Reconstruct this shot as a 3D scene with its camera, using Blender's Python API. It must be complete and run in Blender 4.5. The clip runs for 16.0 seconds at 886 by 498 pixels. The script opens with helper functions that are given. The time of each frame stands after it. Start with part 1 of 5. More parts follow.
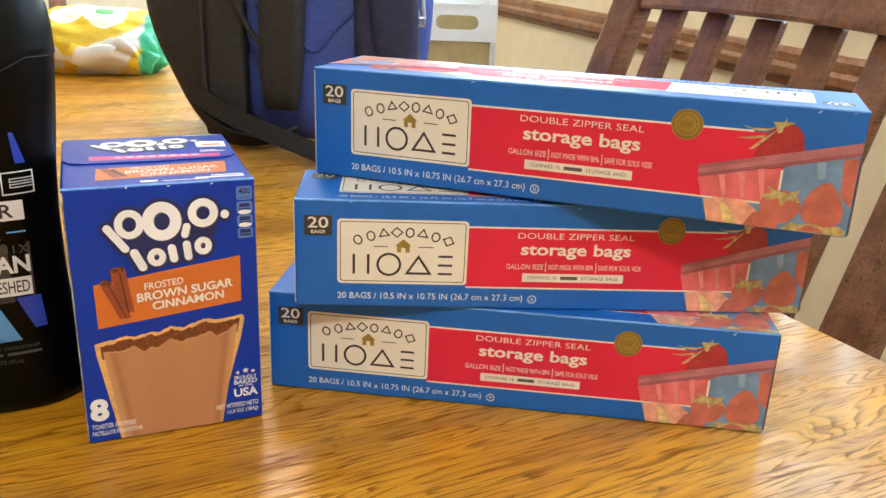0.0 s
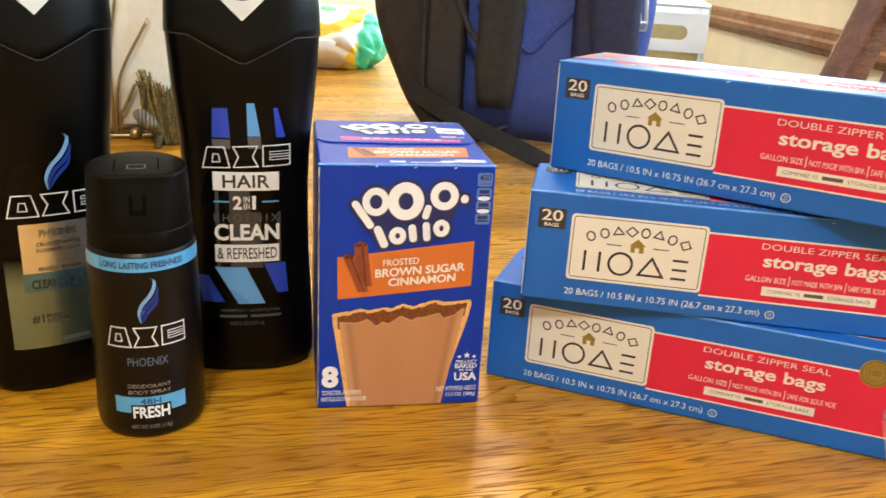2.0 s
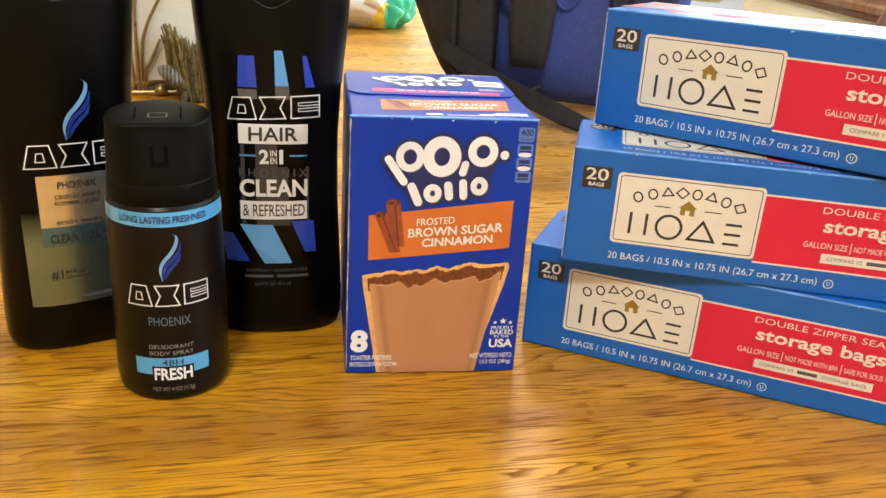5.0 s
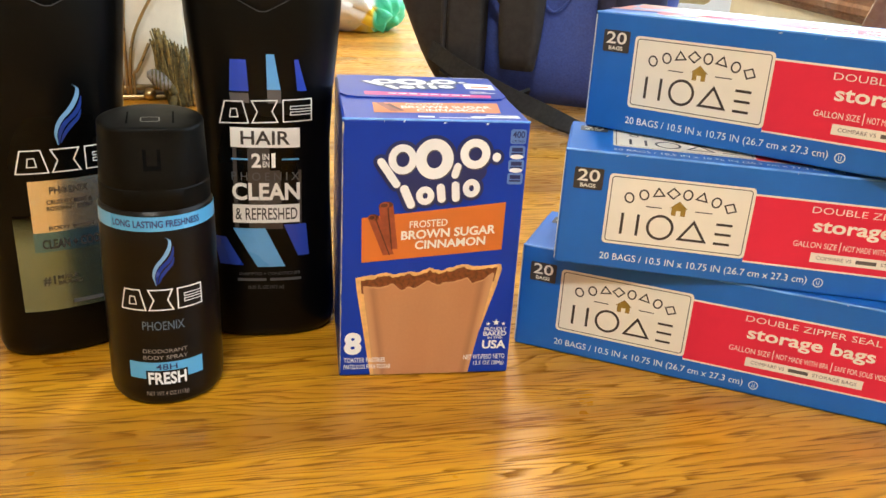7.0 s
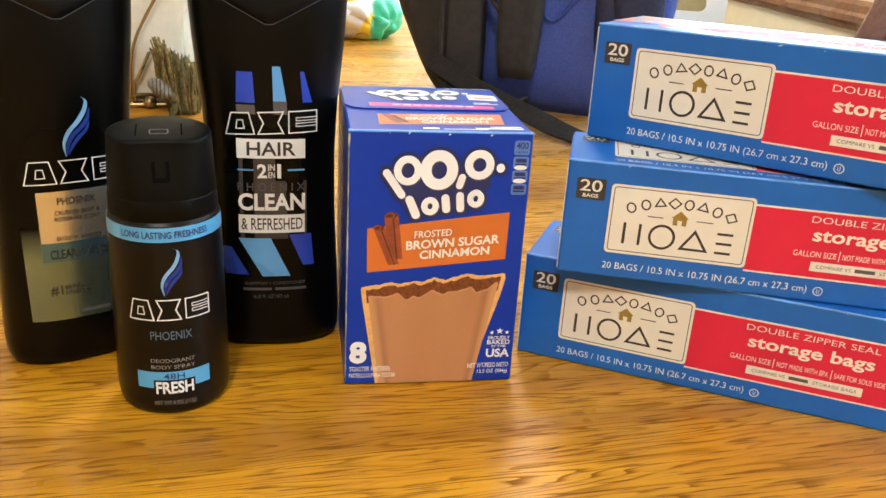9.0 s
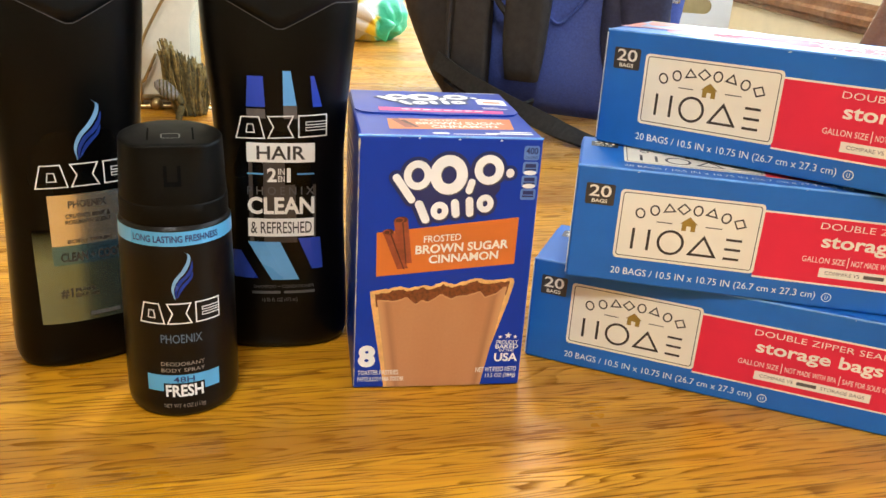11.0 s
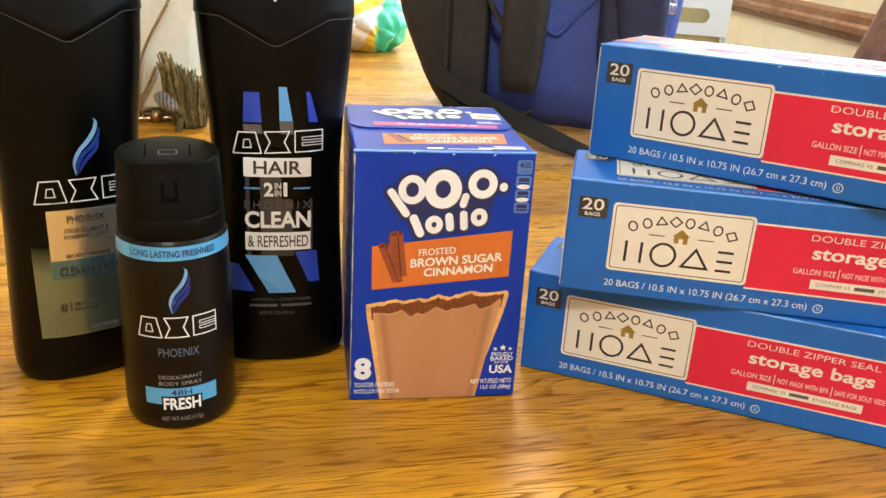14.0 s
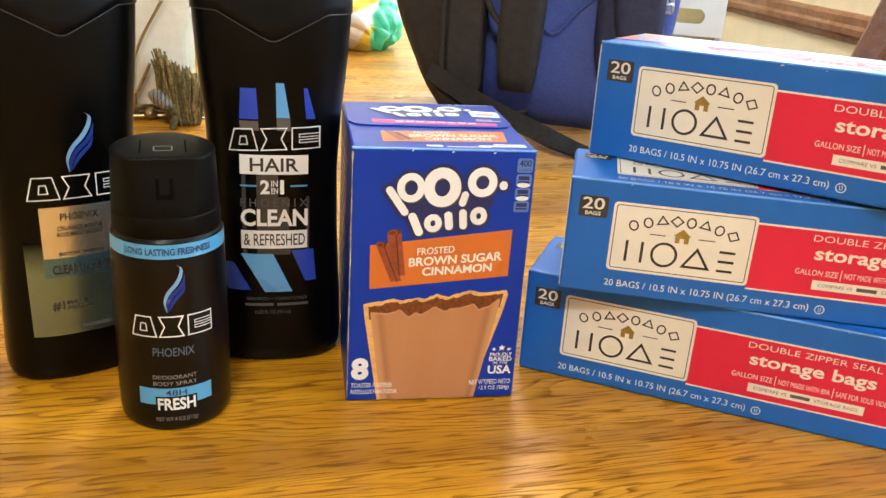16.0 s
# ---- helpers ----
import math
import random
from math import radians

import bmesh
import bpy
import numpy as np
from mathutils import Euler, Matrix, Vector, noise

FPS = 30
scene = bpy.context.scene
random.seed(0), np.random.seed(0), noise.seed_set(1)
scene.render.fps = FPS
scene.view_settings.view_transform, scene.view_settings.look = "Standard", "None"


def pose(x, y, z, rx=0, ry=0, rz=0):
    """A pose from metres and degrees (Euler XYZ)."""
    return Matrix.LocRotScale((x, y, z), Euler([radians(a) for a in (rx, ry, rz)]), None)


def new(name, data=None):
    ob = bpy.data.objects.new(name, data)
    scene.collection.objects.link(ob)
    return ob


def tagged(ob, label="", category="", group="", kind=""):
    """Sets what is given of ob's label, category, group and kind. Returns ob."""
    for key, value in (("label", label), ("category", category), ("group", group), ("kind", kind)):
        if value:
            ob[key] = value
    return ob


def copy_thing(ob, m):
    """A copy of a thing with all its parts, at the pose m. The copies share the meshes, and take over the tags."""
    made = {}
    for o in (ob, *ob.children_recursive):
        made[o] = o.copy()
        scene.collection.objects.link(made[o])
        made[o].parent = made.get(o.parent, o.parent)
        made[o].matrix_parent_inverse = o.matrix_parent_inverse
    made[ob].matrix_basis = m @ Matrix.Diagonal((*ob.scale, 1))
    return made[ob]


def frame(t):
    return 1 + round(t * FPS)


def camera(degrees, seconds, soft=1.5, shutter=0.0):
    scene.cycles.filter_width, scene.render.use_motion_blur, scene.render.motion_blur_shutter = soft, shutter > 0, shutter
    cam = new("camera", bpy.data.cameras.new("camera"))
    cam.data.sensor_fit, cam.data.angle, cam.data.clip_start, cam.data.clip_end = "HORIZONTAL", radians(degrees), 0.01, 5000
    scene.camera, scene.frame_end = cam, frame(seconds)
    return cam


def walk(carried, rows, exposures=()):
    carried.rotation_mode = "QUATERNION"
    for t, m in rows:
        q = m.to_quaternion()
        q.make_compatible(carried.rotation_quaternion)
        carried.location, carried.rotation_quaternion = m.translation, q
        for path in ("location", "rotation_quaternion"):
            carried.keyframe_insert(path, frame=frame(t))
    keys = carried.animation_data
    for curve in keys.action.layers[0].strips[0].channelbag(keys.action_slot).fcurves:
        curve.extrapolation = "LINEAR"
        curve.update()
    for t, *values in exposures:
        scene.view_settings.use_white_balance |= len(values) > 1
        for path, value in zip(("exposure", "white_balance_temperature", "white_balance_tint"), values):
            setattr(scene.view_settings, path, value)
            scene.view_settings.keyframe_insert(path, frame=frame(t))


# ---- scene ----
# Camera: heights in the rows are above the table top.
TZ = 0.75
cam = camera(55.37, 16.0, soft=1.5, shutter=0.25)
ROWS = [
    (0.0, 0.0000, 0.0000, 0.2515, 70.27, -2.37, 0.58),
    (0.5, -0.0008, 0.0004, 0.2520, 70.31, -3.18, 0.84),
    (1.0, 0.0066, -0.0070, 0.2548, 70.27, -3.58, 1.80),
    (1.5, -0.0011, -0.0042, 0.2583, 69.44, -2.51, 8.66),
    (2.0, -0.0302, -0.0031, 0.2420, 70.16, -3.18, 13.37),
    (2.5, -0.0328, 0.0128, 0.2344, 69.18, -2.68, 16.13),
    (3.0, -0.0330, 0.0164, 0.2355, 69.07, -2.84, 15.90),
    (3.5, -0.0406, 0.0197, 0.2315, 67.84, -2.99, 15.55),
    (4.0, -0.0412, 0.0175, 0.2310, 67.77, -3.32, 15.53),
    (6.5, -0.0400, 0.0156, 0.2279, 67.98, -3.27, 14.55),
    (7.0, -0.0420, 0.0146, 0.2299, 68.04, -3.27, 14.37),
    (7.5, -0.0423, 0.0152, 0.2305, 68.12, -3.25, 14.24),
    (8.0, -0.0434, 0.0138, 0.2302, 68.28, -3.33, 14.08),
    (8.5, -0.0447, 0.0109, 0.2321, 68.38, -3.29, 14.02),
    (11.0, -0.0491, 0.0090, 0.2354, 68.45, -3.46, 14.29),
    (11.5, -0.0494, 0.0082, 0.2381, 68.40, -3.27, 14.52),
    (12.0, -0.0477, 0.0088, 0.2375, 68.47, -3.15, 14.49),
    (12.5, -0.0502, 0.0083, 0.2375, 68.53, -3.22, 14.20),
    (13.0, -0.0513, 0.0075, 0.2405, 68.39, -3.25, 14.04),
    (13.5, -0.0499, 0.0080, 0.2404, 68.70, -3.21, 14.15),
    (14.0, -0.0453, 0.0066, 0.2396, 69.01, -3.24, 14.30),
    (14.5, -0.0502, 0.0105, 0.2386, 69.20, -3.25, 14.26),
    (15.0, -0.0508, 0.0090, 0.2382, 69.24, -3.29, 14.16),
    (15.5, -0.0498, 0.0099, 0.2383, 69.14, -3.49, 14.21),
    (16.0, -0.0489, 0.0105, 0.2372, 69.02, -3.59, 13.96),
]
walk(cam, [(t, pose(x, y, z + TZ, rx, ry, rz)) for t, x, y, z, rx, ry, rz in ROWS], exposures=[(0.0, -0.17), (1.0, -0.17), (2.2, 0.05), (16.0, 0.05)])

# ---- world and light ----
world = bpy.data.worlds.new("daylight")
scene.world = world
world.use_nodes = True
wn = world.node_tree.nodes
sky = wn.new("ShaderNodeTexSky")
sky.sky_type, sky.sun_disc = "NISHITA", False
sky.sun_elevation, sky.sun_rotation = radians(38), radians(60)
world.node_tree.links.new(sky.outputs[0], wn["Background"].inputs[0])
wn["Background"].inputs[1].default_value = 0.12


def lamp(name, kind, energy, colour, m, size=1.0, size_y=None):
    data = bpy.data.lights.new(name, kind)
    data.energy, data.color = energy, colour
    if kind == "AREA":
        data.size = size
        if size_y:
            data.shape, data.size_y = "RECTANGLE", size_y
    elif kind == "POINT":
        data.shadow_soft_size = size
    ob = new(name, data)
    ob.matrix_world = m
    return ob


# ---- materials ----
def nodes_of(name):
    m = bpy.data.materials.new(name)
    m.use_nodes = True
    nt = m.node_tree
    return m, nt, nt.nodes["Principled BSDF"]


def ramp_of(nt, fac, stops):
    r = nt.nodes.new("ShaderNodeValToRGB")
    el = r.color_ramp.elements
    while len(el) < len(stops):
        el.new(0.5)
    for e, (p, c) in zip(el, stops):
        e.position, e.color = p, (*c, 1)
    nt.links.new(fac, r.inputs[0])
    return r.outputs[0]


def coords(nt, scale=(1, 1, 1), rot=(0, 0, 0)):
    tc, mp = nt.nodes.new("ShaderNodeTexCoord"), nt.nodes.new("ShaderNodeMapping")
    mp.inputs["Scale"].default_value = scale
    mp.inputs["Rotation"].default_value = rot
    nt.links.new(tc.outputs["Object"], mp.inputs[0])
    return mp.outputs[0]


def noise_of(nt, vec, scale, detail=4, rough=0.55, dist=0.0):
    n = nt.nodes.new("ShaderNodeTexNoise")
    n.inputs["Scale"].default_value, n.inputs["Detail"].default_value = scale, detail
    n.inputs["Roughness"].default_value, n.inputs["Distortion"].default_value = rough, dist
    nt.links.new(vec, n.inputs["Vector"])
    return n.outputs["Fac"]


def bump_of(nt, bsdf, height, strength, distance):
    b = nt.nodes.new("ShaderNodeBump")
    b.inputs["Strength"].default_value, b.inputs["Distance"].default_value = strength, distance
    nt.links.new(height, b.inputs["Height"])
    nt.links.new(b.outputs[0], bsdf.inputs["Normal"])


def mixed(nt, fac, a, b, mode="MIX"):
    m = nt.nodes.new("ShaderNodeMix")
    m.data_type, m.blend_type = "RGBA", mode
    for sock, v in ((m.inputs[0], fac), (m.inputs[6], a), (m.inputs[7], b)):
        if isinstance(v, (int, float)):
            sock.default_value = v
        elif isinstance(v, tuple):
            sock.default_value = (*v, 1)
        else:
            nt.links.new(v, sock)
    return m.outputs[2]


def plain(name, colour, rough=0.5, vary=0.08, scale=60, bump=0.0, metal=0.0, coat=0.0, spec=0.5, sheen=0.0):
    """A painted, printed or moulded surface with slight mottling and unevenness."""
    m, nt, b = nodes_of(name)
    v = coords(nt)
    n = noise_of(nt, v, scale, 5)
    lo, hi = tuple(c * (1 - vary) for c in colour), tuple(min(1, c * (1 + vary)) for c in colour)
    nt.links.new(ramp_of(nt, n, [(0.3, lo), (0.7, hi)]), b.inputs["Base Color"])
    n2 = noise_of(nt, v, scale * 0.25, 3)
    nt.links.new(ramp_of(nt, n2, [(0.3, (rough * 0.85,) * 3), (0.7, (min(1, rough * 1.15),) * 3)]), b.inputs["Roughness"])
    b.inputs["Metallic"].default_value = metal
    b.inputs["Coat Weight"].default_value = coat
    b.inputs["Specular IOR Level"].default_value = spec
    b.inputs["Sheen Weight"].default_value = sheen
    if bump:
        bump_of(nt, b, n, bump, 0.002)
    return m


def wood(name, dark, mid, light, grain=1.0, rough=0.3, coat=0.3, rot=0.0, lines=1.0, spec=0.5, worn_glare=0.0):
    """Wood with its grain along the object's x axis: growth rings, long streaks and fine pores."""
    m, nt, b = nodes_of(name)

    def math_node(op, a, k):
        n = nt.nodes.new("ShaderNodeMath")
        n.operation = op
        nt.links.new(a, n.inputs[0])
        n.inputs[1].default_value = k
        return n.outputs[0]
    rings = noise_of(nt, coords(nt, (0.55 * grain, 4.6 * grain, 4.6 * grain), (0, 0, rot)), 1.5, 4, 0.5, 0.25)
    saw = math_node("FRACT", math_node("MULTIPLY", rings, 56.0), 0)
    vein = ramp_of(nt, saw, [(0.0, (1.0,) * 3), (0.14, (0.8,) * 3), (0.34, (0.16,) * 3), (0.6, (0.0,) * 3), (0.94, (0.0,) * 3), (1.0, (0.8,) * 3)])
    streak = noise_of(nt, coords(nt, (1.3 * grain, 34 * grain, 34 * grain), (0, 0, rot)), 1.5, 4, 0.6)
    broad = noise_of(nt, coords(nt, (0.8 * grain, 3 * grain, 3 * grain)), 1.3, 3)
    base = ramp_of(nt, streak, [(0.37, mid), (0.63, light)])
    base = mixed(nt, math_node("MULTIPLY", broad, 0.5), base, mid)
    bands = noise_of(nt, coords(nt, (0.7 * grain, 8 * grain, 8 * grain), (0, 0, rot)), 1.4, 3, 0.55)
    deep = tuple(0.45 * a + 0.55 * d for a, d in zip(mid, dark))
    base = mixed(nt, ramp_of(nt, bands, [(0.46, (0, 0, 0)), (0.64, (0.75,) * 3)]), base, deep)
    base = mixed(nt, ramp_of(nt, bands, [(0.34, (0.4,) * 3), (0.46, (0, 0, 0))]), base, light)
    fine = noise_of(nt, coords(nt, (12 * grain, 210 * grain, 210 * grain), (0, 0, rot)), 1.6, 2, 0.5)
    pores = ramp_of(nt, fine, [(0.36, (1, 1, 1)), (0.45, (0, 0, 0))])
    gaps = ramp_of(nt, noise_of(nt, coords(nt, (2.6 * grain, 60 * grain, 60 * grain)), 1.5, 3, 0.6), [(0.40, (0.12,) * 3), (0.60, (1.0,) * 3)])
    dashes = mixed(nt, 1.0, vein, gaps, "MULTIPLY")
    c = mixed(nt, math_node("MULTIPLY", dashes, 0.92 * lines), base, dark)
    c = mixed(nt, math_node("MULTIPLY", pores, 0.82 * lines), c, dark)
    if worn_glare:      # rubbed patches and window glare, painted pale along the edge at x = 0
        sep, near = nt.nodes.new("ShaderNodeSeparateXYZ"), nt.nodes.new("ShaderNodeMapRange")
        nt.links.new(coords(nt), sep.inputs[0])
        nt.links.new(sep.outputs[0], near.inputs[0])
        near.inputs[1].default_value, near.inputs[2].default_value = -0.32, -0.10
        rubbed = ramp_of(nt, noise_of(nt, coords(nt, (1.4, 3.0, 1.0)), 5.0, 6, 0.65), [(0.36, (0,) * 3), (0.62, (worn_glare,) * 3)])
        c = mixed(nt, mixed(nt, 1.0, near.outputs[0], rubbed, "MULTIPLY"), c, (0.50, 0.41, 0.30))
    nt.links.new(c, b.inputs["Base Color"])
    # the open grain is dull and sunk, the wood between it glossy
    open_grain = mixed(nt, 1.0, dashes, math_node("MULTIPLY", pores, 0.6), "LIGHTEN")
    wear = noise_of(nt, coords(nt), 9, 5)
    sheen = ramp_of(nt, wear, [(0.32, (rough * 0.6,) * 3), (0.68, (min(1, rough * 1.8),) * 3)])
    nt.links.new(mixed(nt, open_grain, sheen, (0.75, 0.75, 0.75)), b.inputs["Roughness"])
    nt.links.new(mixed(nt, open_grain, (coat,) * 3, (coat * 0.1,) * 3), b.inputs["Coat Weight"])
    nt.links.new(mixed(nt, open_grain, (spec,) * 3, (0.06,) * 3), b.inputs["Specular IOR Level"])
    nt.links.new(ramp_of(nt, wear, [(0.35, (0.10,) * 3), (0.7, (0.24,) * 3)]), b.inputs["Coat Roughness"])
    bump_of(nt, b, math_node("MULTIPLY", open_grain, -1.0), 0.35, 0.0007)
    return m


OAK = wood("golden_oak", (0.13, 0.040, 0.003), (0.49, 0.195, 0.007), (0.73, 0.35, 0.014), 1.6, 0.30, 0.45, lines=0.88, spec=0.30, worn_glare=0.4)
CHAIR_WOOD = wood("chair_wood", (0.05, 0.018, 0.008), (0.17, 0.062, 0.024), (0.25, 0.10, 0.042), 3.0, 0.28, 0.5, lines=0.7)
TRIM_WOOD = wood("trim_wood", (0.10, 0.036, 0.013), (0.26, 0.11, 0.042), (0.34, 0.15, 0.06), 2.0, 0.4, 0.1)
WALL = plain("cream_wall", (0.74, 0.62, 0.42), 0.7, 0.05, 14, 0.15)
CEIL = plain("ceiling_white", (0.8, 0.77, 0.7), 0.9, 0.03, 30, 0.2)
FLOOR = wood("floor_wood", (0.05, 0.022, 0.010), (0.22, 0.11, 0.05), (0.30, 0.16, 0.07), 1.2, 0.4, 0.1)
CARD_BLUE = plain("card_blue", (0.010, 0.125, 0.47), 0.44, 0.07, 30, 0.03, spec=0.4)
POP_BLUE = plain("carton_blue", (0.003, 0.034, 0.32), 0.36, 0.06, 30, 0.03, spec=0.28)
RED = plain("print_red", (0.70, 0.021, 0.055), 0.6, 0.04, 40, spec=0.3)
CREAM = plain("print_cream", (0.80, 0.745, 0.635), 0.55, 0.03, 60)
WHITE = plain("print_white", (0.82, 0.80, 0.77), 0.42, 0.03, 60)
INK = plain("print_ink", (0.035, 0.026, 0.022), 0.5, 0.1, 60)
NAVY_INK = plain("print_navy", (0.010, 0.018, 0.10), 0.4, 0.1, 60)
GOLD = plain("print_gold", (0.31, 0.19, 0.03), 0.35, 0.12, 200, 0.05)
ORANGE = plain("print_orange", (0.60, 0.150, 0.025), 0.38, 0.05, 40)
PINK = plain("print_pink", (0.70, 0.03, 0.22), 0.4, 0.04, 40)
PALE_BLUE = plain("print_pale_blue", (0.10, 0.20, 0.48), 0.4, 0.05, 60)
BLACK = plain("bottle_black", (0.0014, 0.0012, 0.0009), 0.30, 0.2, 50, 0.02, spec=0.15)
WASH_CAP = plain("wash_cap_black", (0.0022, 0.0024, 0.0026), 0.36, 0.2, 120, 0.04, spec=0.18)
CAP_BLACK = plain("cap_black", (0.0034, 0.0026, 0.0014), 0.5, 0.2, 120, 0.05, spec=0.09)
CAN_BLACK = plain("can_black", (0.0055, 0.0034, 0.0018), 0.34, 0.2, 50, 0.02, spec=0.2)
SLOT = plain("slot_black", (0.001, 0.001, 0.001), 0.8, spec=0.05)
TAUPE = plain("print_taupe", (0.10, 0.085, 0.08), 0.4, 0.2, 60)
GREY_INK = plain("print_grey", (0.075, 0.08, 0.09), 0.4, 0.1, 60)
BLUE_1 = plain("print_royal", (0.02, 0.055, 0.42), 0.3, 0.06, 60)
BLUE_2 = plain("print_sky", (0.11, 0.34, 0.66), 0.3, 0.06, 60)
BAND_BLUE = plain("band_blue", (0.09, 0.36, 0.62), 0.3, 0.06, 60, coat=0.2)
SILVER = plain("label_silver", (0.80, 0.76, 0.67), 0.26, 0.08, 25, metal=0.9)


def fading(name, colour, ground, z0, z1):
    """Metallic print that thins out into the bottle's own colour between two heights."""
    m, nt, b = nodes_of(name)
    sep, rng = nt.nodes.new("ShaderNodeSeparateXYZ"), nt.nodes.new("ShaderNodeMapRange")
    nt.links.new(coords(nt), sep.inputs[0])
    nt.links.new(sep.outputs[2], rng.inputs[0])
    rng.inputs[1].default_value, rng.inputs[2].default_value = z0, z1
    mottle = ramp_of(nt, noise_of(nt, coords(nt), 25, 5), [(0.3, tuple(c * 0.9 for c in colour)), (0.7, tuple(c * 1.1 for c in colour))])
    nt.links.new(mixed(nt, rng.outputs[0], mottle, ground), b.inputs["Base Color"])
    b.inputs["Roughness"].default_value, b.inputs["Metallic"].default_value = 0.27, 0.9
    return m


SILVER_GREEN = fading("label_green_silver", (0.25, 0.34, 0.29), (0.004, 0.004, 0.004), 0.060, 0.077)
LABEL_BLUE = plain("label_blue", (0.12, 0.27, 0.40), 0.27, 0.08, 25, metal=0.85)
CRUST = plain("print_crust", (0.72, 0.40, 0.14), 0.4, 0.16, 250)
def frosting(name, dark, light, rim):
    """Printed frosting: soft upright ripples and a paler, thicker rim down either side."""
    m, nt, b = nodes_of(name)
    ripple = noise_of(nt, coords(nt, (60, 1, 8)), 1.0, 2, 0.4)
    grain = noise_of(nt, coords(nt), 700, 3)
    c = mixed(nt, 0.25, ramp_of(nt, ripple, [(0.25, dark), (0.7, light)]), ramp_of(nt, grain, [(0.3, dark), (0.7, light)]))
    sep, off, fl = nt.nodes.new("ShaderNodeSeparateXYZ"), nt.nodes.new("ShaderNodeMath"), nt.nodes.new("ShaderNodeMath")
    nt.links.new(coords(nt), sep.inputs[0])
    fl.operation = "MULTIPLY_ADD"      # the pastry widens upwards, so its rim leans out
    nt.links.new(sep.outputs[2], fl.inputs[0])
    fl.inputs[1].default_value, fl.inputs[2].default_value = 0.16, 0.0251
    side = nt.nodes.new("ShaderNodeMath")
    side.operation = "SUBTRACT"
    nt.links.new(sep.outputs[0], side.inputs[0])
    side.inputs[1].default_value = 0.0440
    ab = nt.nodes.new("ShaderNodeMath")
    ab.operation = "ABSOLUTE"
    nt.links.new(side.outputs[0], ab.inputs[0])
    off.operation = "DIVIDE"
    nt.links.new(ab.outputs[0], off.inputs[0])
    nt.links.new(fl.outputs[0], off.inputs[1])
    shade = tuple(k * 0.8 for k in dark)
    c = mixed(nt, ramp_of(nt, off.outputs[0], [(0.74, (0,) * 3), (0.84, (0.75,) * 3), (0.92, (0,) * 3)]), c, shade)
    c = mixed(nt, ramp_of(nt, off.outputs[0], [(0.86, (0,) * 3), (0.96, (0.8,) * 3)]), c, rim)
    nt.links.new(c, b.inputs["Base Color"])
    b.inputs["Roughness"].default_value = 0.4
    return m


FROST = frosting("print_frosting", (0.42, 0.175, 0.072), (0.49, 0.22, 0.098), (0.58, 0.29, 0.13))
FROST_EDGE = plain("print_frosting_pale", (0.54, 0.255, 0.115), 0.4, 0.12, 120)
FILLING = plain("print_filling", (0.17, 0.045, 0.012), 0.4, 0.45, 500)
CINNAMON = plain("print_cinnamon", (0.27, 0.055, 0.022), 0.4, 0.3, 200)
CINNAMON_DARK = plain("print_cinnamon_dark", (0.09, 0.018, 0.008), 0.4, 0.3, 200)
PALE_LEAF = plain("print_pale_leaf", (0.70, 0.52, 0.22), 0.4, 0.3, 200)
LEAF = plain("print_leaf", (0.47, 0.37, 0.15), 0.4, 0.4, 300)
PEACH = plain("print_peach", (0.77, 0.36, 0.25), 0.4, 0.25, 160)


def berry(name, colour, seed):
    """A printed strawberry: red flesh with pale seeds."""
    m, nt, b = nodes_of(name)
    vor = nt.nodes.new("ShaderNodeTexVoronoi")
    vor.inputs["Scale"].default_value = 1150
    nt.links.new(coords(nt), vor.inputs["Vector"])
    flesh = ramp_of(nt, noise_of(nt, coords(nt), 90, 4), [(0.3, tuple(c * 0.6 for c in colour)), (0.7, colour)])
    nt.links.new(mixed(nt, ramp_of(nt, vor.outputs["Distance"], [(0.14, (0.5,) * 3), (0.3, (0,) * 3)]), flesh, seed), b.inputs["Base Color"])
    b.inputs["Roughness"].default_value = 0.4
    return m


BERRY = berry("print_berry", (0.46, 0.030, 0.040), (0.66, 0.16, 0.15))
BERRY_PALE = berry("print_berry_in_bag", (0.62, 0.165, 0.12), (0.72, 0.33, 0.25))


BAG_PINK = plain("print_bag_pink", (0.70, 0.14, 0.15), 0.4, 0.28, 70)
BAG_SHEEN = plain("print_bag_sheen", (0.74, 0.25, 0.25), 0.4, 0.12, 120)
BAG_BLUE = plain("print_bag_blue", (0.15, 0.26, 0.43), 0.4, 0.28, 70)
BAG_BLUE_SHEEN = plain("print_bag_blue_sheen", (0.24, 0.36, 0.50), 0.4, 0.12, 90)
ZIP_PINK = plain("print_zip_pink", (0.47, 0.17, 0.19), 0.4, 0.25, 70)
ZIP_DARK = plain("print_zip_dark", (0.27, 0.06, 0.07), 0.4, 0.1, 120)


# ---- geometry helpers ----
def part(name, bm, material, parent=None, label="", smooth=False, bevel=0.0, seg=2):
    """Links a bmesh as one mesh object under a thing or a part."""
    if bevel:
        bmesh.ops.bevel(bm, geom=list(bm.edges), offset=bevel, segments=seg, affect="EDGES", profile=0.6, clamp_overlap=True)
    bm.normal_update()
    me = bpy.data.meshes.new(name)
    bm.to_mesh(me)
    bm.free()
    me.materials.append(material)
    if smooth:
        for p in me.polygons:
            p.use_smooth = True
    ob = new(name, me)
    ob.parent = parent
    if label:
        ob["label"] = label
    if name in ("small_print", "bar", "band_line", "stars", "ring_mark", "leaf", "scuff"):
        ob["kind"] = "stuff"
    return ob


